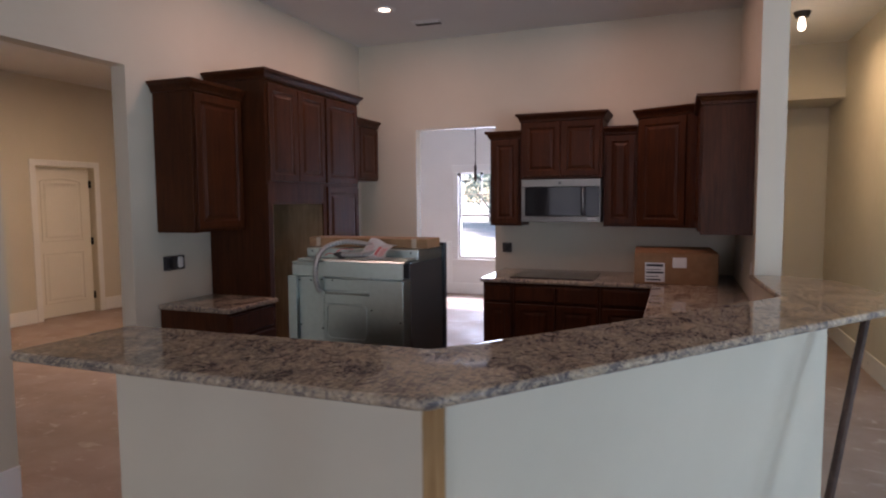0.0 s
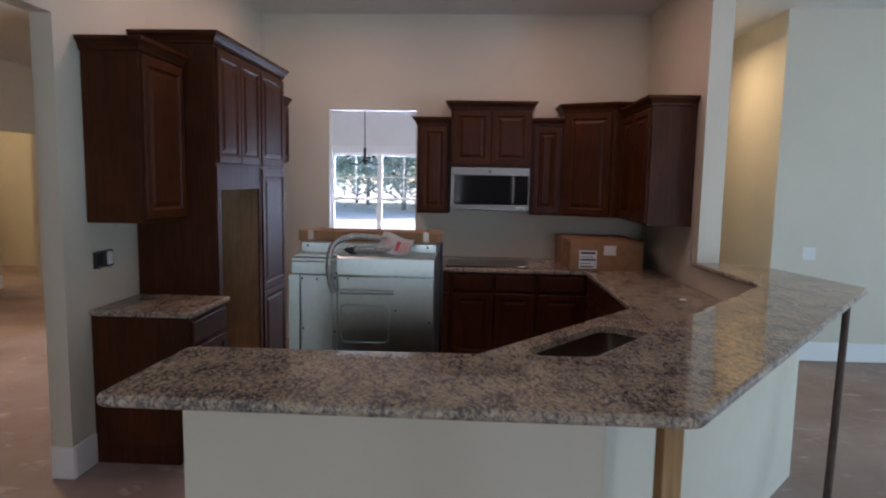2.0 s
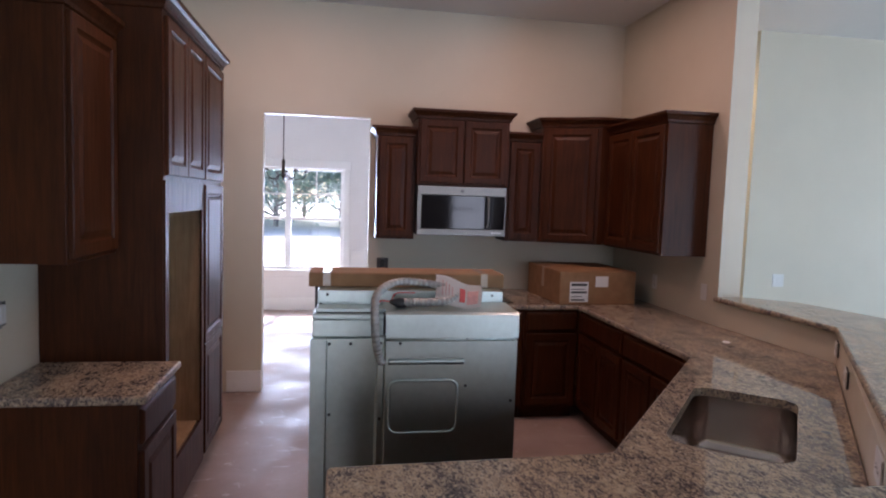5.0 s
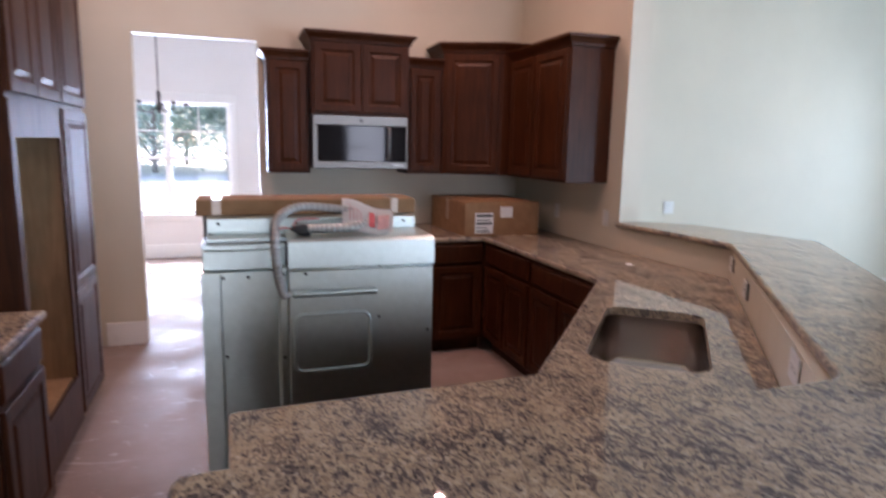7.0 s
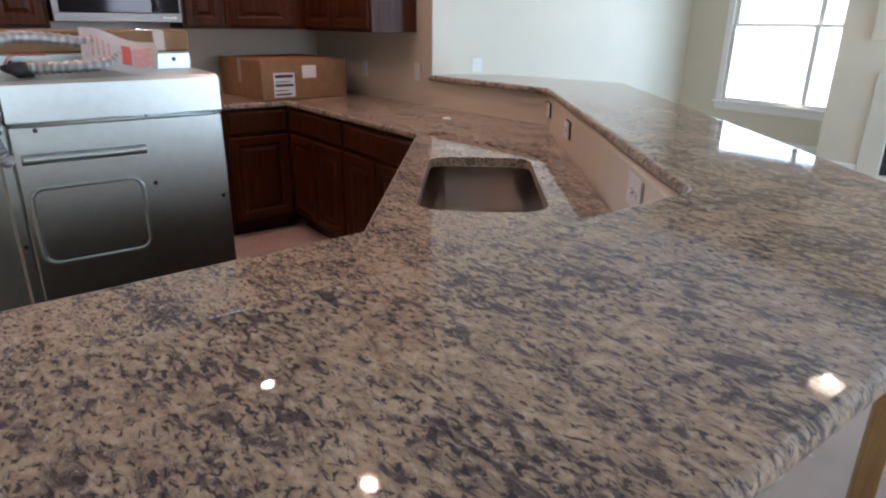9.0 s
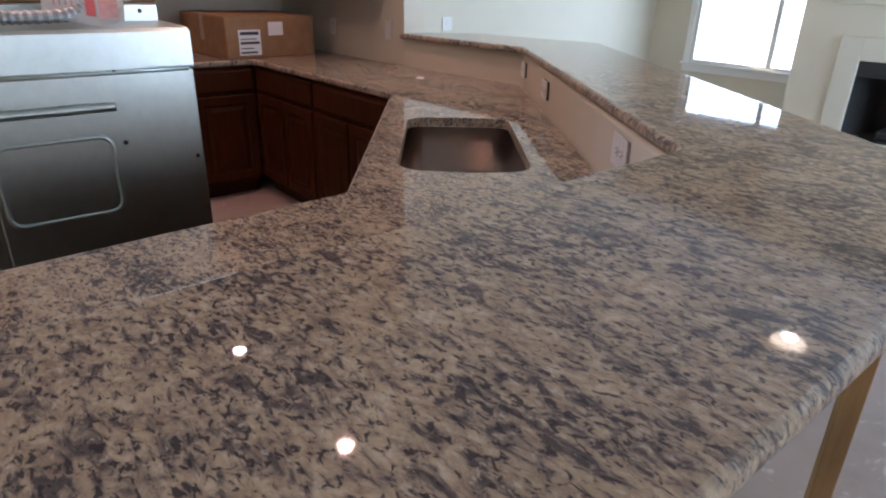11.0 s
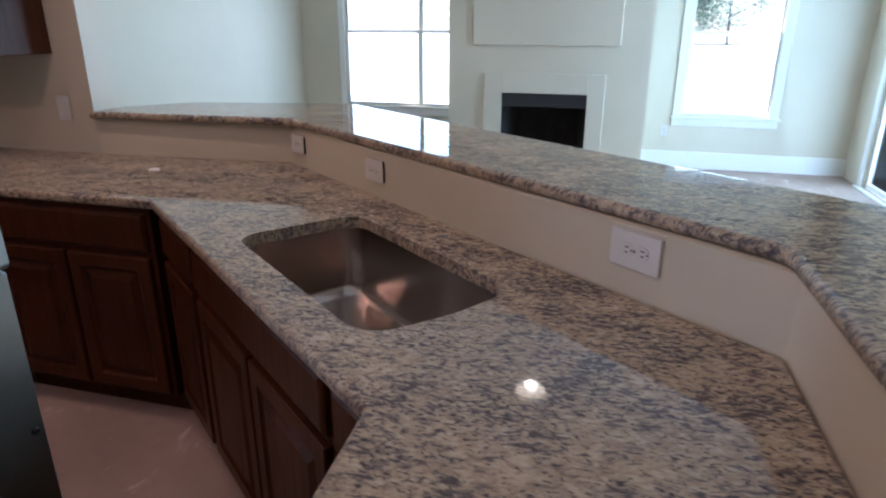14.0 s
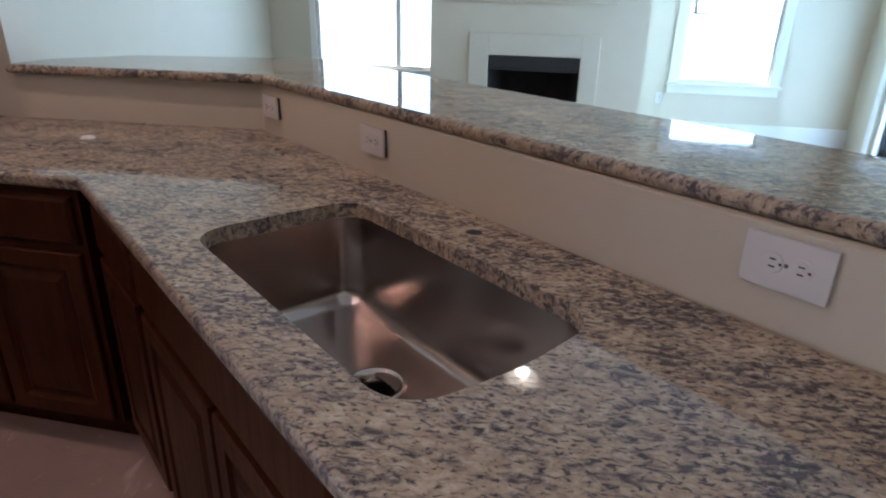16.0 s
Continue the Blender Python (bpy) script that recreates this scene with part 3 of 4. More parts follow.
# left wall
LX = -1.84
upper_cabinet((-1.51, 4.46, UP + 0.045), 90, 0.515, -1.51 - LX - G, 0.965, 1, (1, 0), "dark cherry wall cabinet beside the tall oven cabinet")
upper_cabinet((-1.53, 6.385, 1.83), 90, 0.84, -1.53 - LX - G, 0.57, 2, (0, 0), "dark cherry cabinet over the empty refrigerator space")

# tall oven and pantry cabinet; local x runs along the wall, face looks into the kitchen
TALL_Y0, TALL_W, TALL_D = 4.98, 1.39, -1.31 - LX - G
tall = thing("tall_cabinet", (-1.31, TALL_Y0, 0), 90, "tall dark cherry oven and pantry cabinet with an empty oven opening", "cabinet")
OV = 0.81
part("side_panel", bx(0.0, 0.02, 0.0, TALL_D, 0.1, 2.52), CHERRY, tall)
part("side_panel", bx(OV - 0.02, OV, 0.0, TALL_D, 0.1, 2.52), CHERRY, tall)
part("top_case", bx(0.021, OV - 0.021, 0.0, TALL_D, 1.63, 2.52), CHERRY, tall)
part("pantry_case", bx(OV + 0.001, TALL_W, 0.0, TALL_D, 0.1, 2.52), CHERRY, tall)
part("bottom_case", bx(0.021, OV - 0.021, 0.0, TALL_D, 0.1, 0.33), CHERRY, tall)
bm = bmesh.new()
box(bm, -0.001, 0.055, -0.012, -0.001, 0.1, 1.75)
box(bm, OV - 0.055, OV, -0.012, -0.001, 0.1, 1.75)
box(bm, 0.056, OV - 0.056, -0.012, -0.001, 1.60, 1.75)
box(bm, 0.056, OV - 0.056, -0.012, -0.001, 0.1, 0.36)
part("face_frame", bm, CHERRY, tall)
part("lining", bx(0.021, OV - 0.021, 0.02, TALL_D - 0.012, 0.331, 0.345), PLY, tall, "raw plywood oven shelf")
part("back_panel", bx(0.021, OV - 0.021, TALL_D - 0.01, TALL_D - 0.001, 0.346, 1.629), PLY, tall, "raw plywood back panel")
part("liner_side", bx(OV - 0.026, OV - 0.0215, 0.002, TALL_D - 0.012, 0.346, 1.629), PLY, tall, "raw plywood side")
part("toe_kick", bx(0.002, TALL_W - 0.002, 0.07, TALL_D, 0.0, 0.099), CHERRY, tall)
part("door", panel_door(bmesh.new(), 0.03, OV / 2 - 0.004, 1.775, 2.49), CHERRY, tall)
part("door", panel_door(bmesh.new(), OV / 2 + 0.004, OV - 0.012, 1.775, 2.49), CHERRY, tall)
part("door", panel_door(bmesh.new(), OV + 0.016, TALL_W - 0.02, 1.775, 2.49), CHERRY, tall)
part("pantry_door", panel_door(bmesh.new(), OV + 0.016, TALL_W - 0.02, 0.80, 1.745), CHERRY, tall)
part("pantry_door", panel_door(bmesh.new(), OV + 0.016, TALL_W - 0.02, 0.125, 0.795), CHERRY, tall)
part("crown_moulding", crown(bmesh.new(), 0, TALL_W, 0, TALL_D, 2.51, (1, 1)), CHERRY, tall)

# base cabinets
base_cabinet((-1.265, 4.455, 0), 90, 0.52, -1.265 - LX - G, 1, label="dark cherry base cabinet beside the tall oven cabinet")
base_cabinet((-0.135, 6.56, 0), 0, 0.28, BACK - 6.56 - G, 1, label="narrow dark cherry base cabinet beside the doorway")
base_cabinet((0.147, 6.56, 0), 0, 0.76, BACK - 6.56 - G, 2, label="dark cherry base cabinet under the cooktop")
base_cabinet((0.909, 6.56, 0), 0, 0.44, BACK - 6.56 - G, 1)
base_cabinet((1.362, 6.555, 0), -90, 0.78, WX - 1.362 - G, 2, True)
base_cabinet((1.362, 5.773, 0), -90, 0.78, WX - 1.362 - G, 2, True)
# angled run under the sink: along the worktop's inner edge
P0, P1 = Vector((1.372, 4.95)), Vector((0.395, 3.757))
run = P1 - P0
ANG = math.degrees(math.atan2(run.y, run.x))
u = run.normalized()
x = 0.0
for w, cols, wide, lab in ((0.40, 1, False, "narrow dark cherry base cabinet beside the sink base"), (0.94, 2, True, "dark cherry sink base cabinet with a false drawer front"), (0.18, 1, False, "narrow dark cherry base cabinet beside the sink base")):
    p = P0 + u * x
    base_cabinet((p.x, p.y, 0), ANG, w, 0.07, cols, wide, lab)
    x += w + 0.002
base_cabinet((0.372, 3.735, 0), 180, 0.88, 3.735 - 3.10 - G, 2, False, "dark cherry base cabinet at the end of the peninsula")

# ---------------------------------------------------------------- worktops and bar
SA, SD = Vector((1.066, 4.460)), Vector((0.590, 3.876))
su = (SA - SD).normalized()
sn = Vector((su.y, -su.x))
sink_wid = 0.398
c4 = [SD, SA, SA + sn * sink_wid, SD + sn * sink_wid]
bow = SD + sn * sink_wid * 0.5 - su * 0.022
sink_hole = rounded([(*SD, 0.085), (*SA, 0.075), (*c4[2], 0.075), (*c4[3], 0.085), (*bow, 0.5)], 8)
if area2(sink_hole) < 0:
    sink_hole = sink_hole[::-1]
counter = rounded([(-0.16, BACK - G, 0), (-0.16, 6.53, 0.02), (1.33, 6.53, 0.01), (1.34, 4.965, 0.01), (0.365, 3.785, 0.02), (-0.535, 3.755, 0.02), (-0.535, 3.071, 0), (0.713, 3.098, 0), (2.072, 4.802, 0), (2.007, 5.77, 0), (2.007, BACK - G, 0)], 4)
COUNTER_Z = 0.915
worktop = part("worktop", slab(counter, sink_hole, 0.880, COUNTER_Z, 0.011), GRANITE, None, "tan and grey speckled granite worktop with an undermount sink cut-out")
tagged(worktop, "", "worktop")
small = rounded([(LX + G, 4.44, 0), (-1.23, 4.44, 0.02), (-1.23, 4.977, 0), (LX + G, 4.977, 0)], 4)
side_top = part("worktop", slab(small, None, 0.880, COUNTER_Z, 0.011), GRANITE, None, "short speckled granite worktop beside the tall oven cabinet")
tagged(side_top, "", "worktop")
BAR_Z = 1.112
bar_line = rounded([(-0.635, 2.58, 0.04), (0.935, 2.58, 0.06), (2.635, 4.745, 0.07), (2.45, 5.56, 0.10), (2.19, 5.766, 0), (1.975, 5.766, 0), (2.03, 4.775, 0.03), (0.765, 3.115, 0.08), (-0.61, 3.09, 0.03)], 6)
bar = part("bar_top", slab(bar_line, None, 1.078, BAR_Z, 0.015), GRANITE, None, "raised angled speckled granite bar top with rounded edges")
tagged(bar, "", "bar counter")

# sink
sink = thing("kitchen_sink", (0, 0, 0), 0, "single-bowl stainless steel undermount sink set in granite", "sink")
bm = bmesh.new()
loops = []
for off, z in ((-0.0035, 0.8775), (-0.003, 0.86), (0.0, 0.80), (0.002, 0.705), (0.005, 0.687), (0.011, 0.671), (0.020, 0.659), (0.031, 0.652), (0.042, 0.6490)):
    loops.append([(*p, z) for p in inset(sink_hole, off)])
rows = [[bm.verts.new(p) for p in loop] for loop in loops]
for a, b in zip(rows, rows[1:]):
    for i in range(len(a)):
        j = (i + 1) % len(a)
        bm.faces.new((a[i], a[j], b[j], b[i]))
dc = (c4[0] + c4[1] + c4[2] + c4[3]) / 4 + Vector((0.025, 0.0))
ND = 24
last = [v.co.copy() for v in rows[-1]]
way = [math.atan2(p.y - dc.y, p.x - dc.x) for p in last]
prev = rows[-1]
for f, z in ((0.35, 0.6475), (0.7, 0.646), (1.0, 0.645)):
    ring = [bm.verts.new((p.x + f * (dc.x + 0.058 * math.cos(w) - p.x), p.y + f * (dc.y + 0.058 * math.sin(w) - p.y), z)) for p, w in zip(last, way)]
    for i in range(len(ring)):
        j = (i + 1) % len(ring)
        bm.faces.new((prev[i], prev[j], ring[j], ring[i]))
    prev = ring
part("bowl", bm, SINK_STEEL, sink, "", True)
bm = bmesh.new()
rings(bm, [[(*p, z) for p in inset(sink_hole, d)] for d, z in ((-0.004, 0.8772), (-0.0045, 0.8795), (-0.025, 0.8795))], True)
part("rim", bm, SINK_STEEL, sink, "thin bright steel rim under the granite")
bm = bmesh.new()
circle = [(math.cos(2 * math.pi * k / ND), math.sin(2 * math.pi * k / ND)) for k in range(ND)]
rings(bm, [[(dc.x + r * a, dc.y + r * b, z) for a, b in circle] for r, z in ((0.066, 0.6455), (0.064, 0.6495), (0.057, 0.6505), (0.052, 0.6475), (0.046, 0.643), (0.043, 0.615))], True)
part("drain_flange", bm, SINK_STEEL, sink, "", True)
part("drain_pipe", disc(bmesh.new(), dc.x, dc.y, 0.0425, 0.575, 0.0425, 0.62, ND, True, False), BLACK, sink, "dark open drain hole")

tap = thing("tap_hole", (1.226, 3.885, COUNTER_Z), 0, "open round tap hole in the granite behind the sink", "tap hole")
part("hole", disc(bmesh.new(), 0, 0, 0.017, 0.0003, 0.0165, 0.0008, 20), BLACK, tap, "dark open hole")
bm = bmesh.new()
rings(bm, [[(r * a, r * b, z) for a, b in circle] for r, z in ((0.0172, 0.0003), (0.0185, 0.0014), (0.0205, 0.0003))], True)
part("rim", bm, GRANITE, tap, "chipped granite rim", True)

# loose posts holding up the bar's overhang
post = thing("wooden_stud", (0.905, 2.725, 0), 20, "raw pine stud propping up the bar's corner", "post")
part("stud", bx(-0.032, 0.032, -0.02, 0.02, 0, 1.0765, bevel=0.002), STUD, post)
post = thing("prop_post", (2.085, 4.03, 0), 0, "dark slanting post propping up the bar's overhang", "post")
part("pole", tube(bmesh.new(), [(0, 0, 0.0), (0.115, 0.18, 0.5), (0.245, 0.39, 1.0765)], 0.019, 8), DARK_POST, post)

# ---------------------------------------------------------------- appliances
mw = thing("microwave", (0.105, 7.02, 1.41), 0, "stainless over-the-range microwave with black glass door", "microwave")
MW, MH = 0.745, 0.405
part("body", bx(0.0, MW, 0.02, 0.395, 0.0, MH, bevel=0.004), DARK_GREY, mw, "dark grey microwave case")
part("top_trim", bx(0.0, MW, 0.0, 0.0195, MH - 0.075, MH, bevel=0.004), STEEL, mw)
part("bottom_trim", bx(0.0, MW, 0.0, 0.0195, 0.0, 0.055, bevel=0.004), STEEL, mw)
part("stile", bx(0.0, 0.035, 0.001, 0.0195, 0.0555, MH - 0.0755, bevel=0.002), STEEL, mw)
part("door_glass", bx(0.0355, 0.565, -0.002, 0.0195, 0.0555, MH - 0.0755, bevel=0.003), BLACK_GLASS, mw, "black glass door")
part("control_panel", bx(0.611, MW - 0.012, 0.0, 0.0195, 0.0555, MH - 0.0755, bevel=0.002), BLACK_GLASS, mw, "black touch control panel")
part("stile", bx(0.5655, 0.6105, 0.001, 0.0195, 0.0555, MH - 0.0755, bevel=0.002), BLACK, mw)
part("stile", bx(MW - 0.0115, MW, 0.001, 0.0195, 0.0555, MH - 0.0755, bevel=0.002), STEEL, mw)
part("handle", tube(bmesh.new(), [(0.587, 0.0, 0.08), (0.587, -0.035, 0.085), (0.587, -0.04, 0.12), (0.587, -0.04, 0.285), (0.587, -0.035, 0.315), (0.587, 0.0, 0.32)], 0.011, 10), STEEL, mw, "steel bar handle", True)
part("badge", disc(bmesh.new(), 0, 0, 0.014, 0, 0.014, 0.003, 16), DARK_GREY, mw, "round badge", at=pose(0.37, -0.0005, MH - 0.038, 90))
for k in range(4):
    part("button_label", bx(0.628 + 0.022 * k, 0.643 + 0.022 * k, -0.0015, -0.0002, 0.022, 0.034), WHITE_PLASTIC, mw, "white panel print")

cook = thing("cooktop", (0.09, 6.64, COUNTER_Z), 0, "black glass cooktop lying on the granite worktop", "cooktop")
part("glass", bx(0.0, 0.75, 0.0, 0.5, 0.0005, 0.008, bevel=0.003), BLACK_GLASS, cook)
for qx, qy, qr in ((0.19, 0.14, 0.09), (0.19, 0.36, 0.075), (0.55, 0.14, 0.075), (0.55, 0.36, 0.1)):
    bm = bmesh.new()
    rings(bm, [[(qx + r * a, qy + r * b, 0.0083) for a, b in circle] for r in (qr, qr + 0.004)], True)
    part("burner_ring", bm, DARK_GREY, cook)

# double wall oven standing on the floor with its back to the bar
OX0, OX1, OY = -0.603, 0.152, 4.175
oven = thing("wall_oven", (OX0, OY, 0), 0, "double wall oven with galvanised steel back, standing on the floor", "oven")
OW = OX1 - OX0
part("body", bx(0.012, OW - 0.004, 0.10, 0.60, 0.03, 1.27, bevel=0.004), DARK_GREY, oven, "dark grey oven case")
part("front_frame", bx(-0.012, OW + 0.012, 0.601, 0.64, 0.0, 1.36, bevel=0.006), BLACK, oven, "black oven front")
part("skid", bx(0.03, OW - 0.03, 0.05, 0.59, 0.0, 0.0295), BLACK, oven)
part("oven_top", bx(0.012, OW - 0.004, 0.22, 0.60, 1.271, 1.340, bevel=0.003), GALV, oven, "galvanised top box")
part("ledge", bx(0.012, OW - 0.004, 0.12, 0.219, 1.271, 1.285, bevel=0.002), GALV, oven)
# left sheet, set back, with its flange
part("side_sheet", bx(0.0, 0.255, 0.06, 0.0985, 0.03, 1.185, bevel=0.003), GALV, oven, "galvanised sheet panel")
part("side_sheet_top", bx(0.0, 0.261, 0.075, 0.215, 1.1855, 1.252, bevel=0.004), GALV, oven)
part("side_cover", bx(0.0, 0.261, 0.078, 0.217, 1.2525, 1.2700, bevel=0.003), GALV, oven)
part("flange", bx(-0.004, 0.055, 0.035, 0.0595, 0.03, 1.188, bevel=0.003), GALV, oven, "bent sheet flange")
part("flue", bx(0.232, 0.262, 0.005, 0.0595, 0.03, 1.20, bevel=0.006), GALV, oven, "vertical sheet channel")
# right sheet, proud, with pressed ribs
x0, x1 = 0.2625, OW
part("back_sheet", bx(x0, x1, 0.0, 0.0985, 0.03, 1.19, bevel=0.003), GALV, oven, "galvanised back sheet")
bm = bmesh.new()
loops = [[(x0 - 0.0, 0.0, 1.193), (x1 + 0.002, 0.0, 1.193)], [(x0, -0.004, 1.2), (x1 + 0.002, -0.004, 1.2)], [(x0, -0.003, 1.285), (x1 + 0.002, -0.003, 1.285)], [(x0, 0.012, 1.293), (x1 + 0.002, 0.012, 1.293)], [(x0, 0.21, 1.297), (x1 + 0.002, 0.21, 1.297)], [(x0, 0.21, 1.29), (x1 + 0.002, 0.21, 1.29)]]
rings(bm, loops, False)
part("cover_sheet", bm, GALV, oven, "bent galvanised cover")


def ridge(bm, pts, w, d):
    """A pressed rib: a low rounded bead along a closed or open line in the x-z plane."""
    tube(bm, [(p[0], 0.0, p[1]) for p in pts], w, 8)
    for v in bm.verts:
        v.co.y *= d / w
    return bm


part("rib", ridge(bmesh.new(), [(x0 + 0.01, 1.193), (x1 - 0.012, 1.193)], 0.006, 0.006), GALV, oven, "pressed seam", True)
part("rib", ridge(bmesh.new(), [(x0 + 0.014, 1.112), (x0 + 0.021, 1.112), (x0 + 0.283, 1.112), (x0 + 0.29, 1.112)], 0.012, 0.010), GALV, oven, "pressed rib", True)
emb = rounded([(x0 + 0.018, 0.848, 0.03), (x0 + 0.268, 0.848, 0.03), (x0 + 0.268, 1.042, 0.03), (x0 + 0.018, 1.042, 0.03)], 6)
part("rib", ridge(bmesh.new(), emb + emb[:2], 0.006, 0.008), GALV, oven, "pressed rounded rectangle", True)
part("embossed_plate", prism(bmesh.new(), [(p[0], p[1]) for p in inset(emb, 0.004)], 0.0, 0.003), GALV, oven, "", at=pose(0, 0, 0, 90))


def screw(px, py, pz):
    part("screw", disc(bmesh.new(), 0, 0, 0.006, 0, 0.004, 0.004, 10), BLACK, oven, "black screw", at=pose(px, py, pz, 90))


for px, pz in ((x0 + 0.055, 1.18), (x0 + 0.30, 1.195), (x1 - 0.02, 1.193), (x0 + 0.30, 1.02), (x1 - 0.018, 0.96), (x1 - 0.02, 0.6), (x0 + 0.25, 0.55)):
    screw(px, -0.001, pz)
for px, pz in ((0.062, 1.165), (0.14, 1.165), (0.066, 0.9), (0.066, 0.65), (0.247, 0.9), (0.247, 0.6), (0.247, 1.18)):
    screw(px, 0.0585 if px < 0.2 else 0.004, pz)
for px, pz in ((0.05, 1.322), (0.31, 1.322), (OW - 0.05, 1.322), (0.025, 1.285), (0.30, 1.285)):
    screw(px, 0.219, pz)


def smooth_path(points, steps):
    """Points along a soft curve through the given ones."""
    p = [Vector(q) for q in points]
    p = [p[0] * 2 - p[1]] + p + [p[-1] * 2 - p[-2]]
    out = []
    for i in range(1, len(p) - 2):
        for k in range(steps):
            t = k / steps
            out.append(0.5 * (2 * p[i] + (p[i + 1] - p[i - 1]) * t + (2 * p[i - 1] - 5 * p[i] + 4 * p[i + 1] - p[i + 2]) * t * t + (3 * p[i] - p[i - 1] - 3 * p[i + 1] + p[i + 2]) * t ** 3))
    return out + [p[-2]]


hose = smooth_path([(0.252, -0.012, 1.115), (0.242, -0.026, 1.13), (0.228, -0.030, 1.19), (0.222, -0.008, 1.285), (0.235, 0.06, 1.352), (0.31, 0.13, 1.385), (0.41, 0.15, 1.38), (0.50, 0.145, 1.365), (0.545, 0.12, 1.342), (0.505, 0.085, 1.322), (0.41, 0.08, 1.317), (0.335, 0.085, 1.317)], 10)
part("conduit", tube(bmesh.new(), hose, [0.0165 if k % 2 else 0.0135 for k in range(len(hose))], 12), CONDUIT, oven, "ribbed grey flexible conduit")
part("conduit_plug", tube(bmesh.new(), [(0.345, 0.09, 1.312), (0.315, 0.09, 1.313), (0.30, 0.088, 1.316), (0.28, 0.085, 1.318)], [0.017, 0.02, 0.014, 0.006], 10), BLACK, oven, "black conduit connector", True)

part("wire", tube(bmesh.new(), smooth_path([(0.285, 0.086, 1.318), (0.25, 0.08, 1.322), (0.235, 0.06, 1.312)], 5), 0.0025, 6), RED, oven, "red wire end")
part("wire", tube(bmesh.new(), smooth_path([(0.285, 0.088, 1.320), (0.31, 0.12, 1.345), (0.38, 0.13, 1.345)], 5), 0.0025, 6), RED, oven, "red wire end")

# long carton lying on the oven
carton = thing("long_carton", (OX0 - 0.025, OY + 0.30, 1.3405), 0, "long flat brown carton taped and lying on the oven", "box")
part("carton_body", bx(0.0, 0.80, 0.0, 0.20, 0.0, 0.058, bevel=0.004), CARD, carton)
part("tape", bx(0.055, 0.085, -0.0015, 0.2, 0.003, 0.0595), TAPE, carton, "clear packing tape")
part("tape", bx(0.70, 0.73, -0.0015, 0.2, 0.003, 0.0595), TAPE, carton, "clear packing tape")
leaflet = thing("instruction_sheet", (OX0 + 0.045, OY, -0.006), 0, "creased white paper sheet with a red printed block", "paper")
BL, BR, TL, TR = Vector((0.405, 0.075, 1.310)), Vector((0.575, 0.05, 1.308)), Vector((0.425, 0.19, 1.415)), Vector((0.60, 0.16, 1.372))


def on_sheet(u, v, lift=0.0):
    p = BL.lerp(BR, u).lerp(TL.lerp(TR, u), v)
    return p + Vector((0, -0.9, 0.6)) * (0.018 * math.sin(3.1 * v) * (0.3 + u) + lift) + Vector((0, 0, 0.006 * math.sin(7 * u)))


def sheet_patch(bm, u0, u1, v0, v1, nu, nv, lift):
    g = [[bm.verts.new(on_sheet(u0 + (u1 - u0) * i / nu, v0 + (v1 - v0) * j / nv, lift)) for j in range(nv + 1)] for i in range(nu + 1)]
    for i in range(nu):
        for j in range(nv):
            bm.faces.new((g[i][j], g[i + 1][j], g[i + 1][j + 1], g[i][j + 1]))
    return bm


bm = sheet_patch(bmesh.new(), 0, 1, 0, 1, 12, 10, 0)
bmesh.ops.solidify(bm, geom=bm.faces, thickness=0.0005)
part("sheet", bm, PAPER, leaflet, "", True)
part("print", sheet_patch(bmesh.new(), 0.52, 0.64, 0.18, 0.68, 3, 6, 0.0012), RED, leaflet, "red printed block")
PINK = plain("pink_print", (0.74, 0.42, 0.40), 0.7, 0, 0.2, 60, 0.3)
part("print", sheet_patch(bmesh.new(), 0.68, 0.92, 0.12, 0.62, 4, 6, 0.0012), PINK, leaflet, "pink printed block")
for k in range(4):
    part("print_line", sheet_patch(bmesh.new(), 0.14 + 0.07 * k, 0.16 + 0.07 * k, 0.3, 0.8 - 0.06 * k, 1, 6, 0.0012), PINK, leaflet, "thin printed line")

# carton in the corner of the worktop
bxo = thing("carton", (1.185, 6.565, COUNTER_Z), 3, "brown cardboard carton with white labels on the worktop", "box")
part("carton_body", bx(0.0, 0.65, 0.0, 0.72, 0.0005, 0.258, bevel=0.005), CARD, bxo)
part("flap", bx(0.002, 0.648, 0.002, 0.358, 0.2585, 0.262), CARD, bxo)
part("flap", bx(0.002, 0.648, 0.362, 0.718, 0.2585, 0.262), CARD, bxo)
part("label", bx(0.085, 0.24, -0.0015, -0.0003, 0.02, 0.18), PAPER, bxo, "white shipping label")
for k, (a, b, h) in enumerate(((0.097, 0.228, 0.020), (0.097, 0.21, 0.006), (0.097, 0.23, 0.016), (0.097, 0.19, 0.006), (0.097, 0.21, 0.012))):
    part("label_print", bx(a, b, -0.0024, -0.0016, 0.148 - 0.029 * k, 0.148 - 0.029 * k + h), INK, bxo, "black label print")
part("label", bx(0.30, 0.408, -0.0015, -0.0003, 0.14, 0.225), PAPER, bxo, "small white label")
part("tape", bx(-0.0015, 0.05, 0.335, 0.385, 0.1, 0.2635), TAPE, bxo, "clear packing tape")


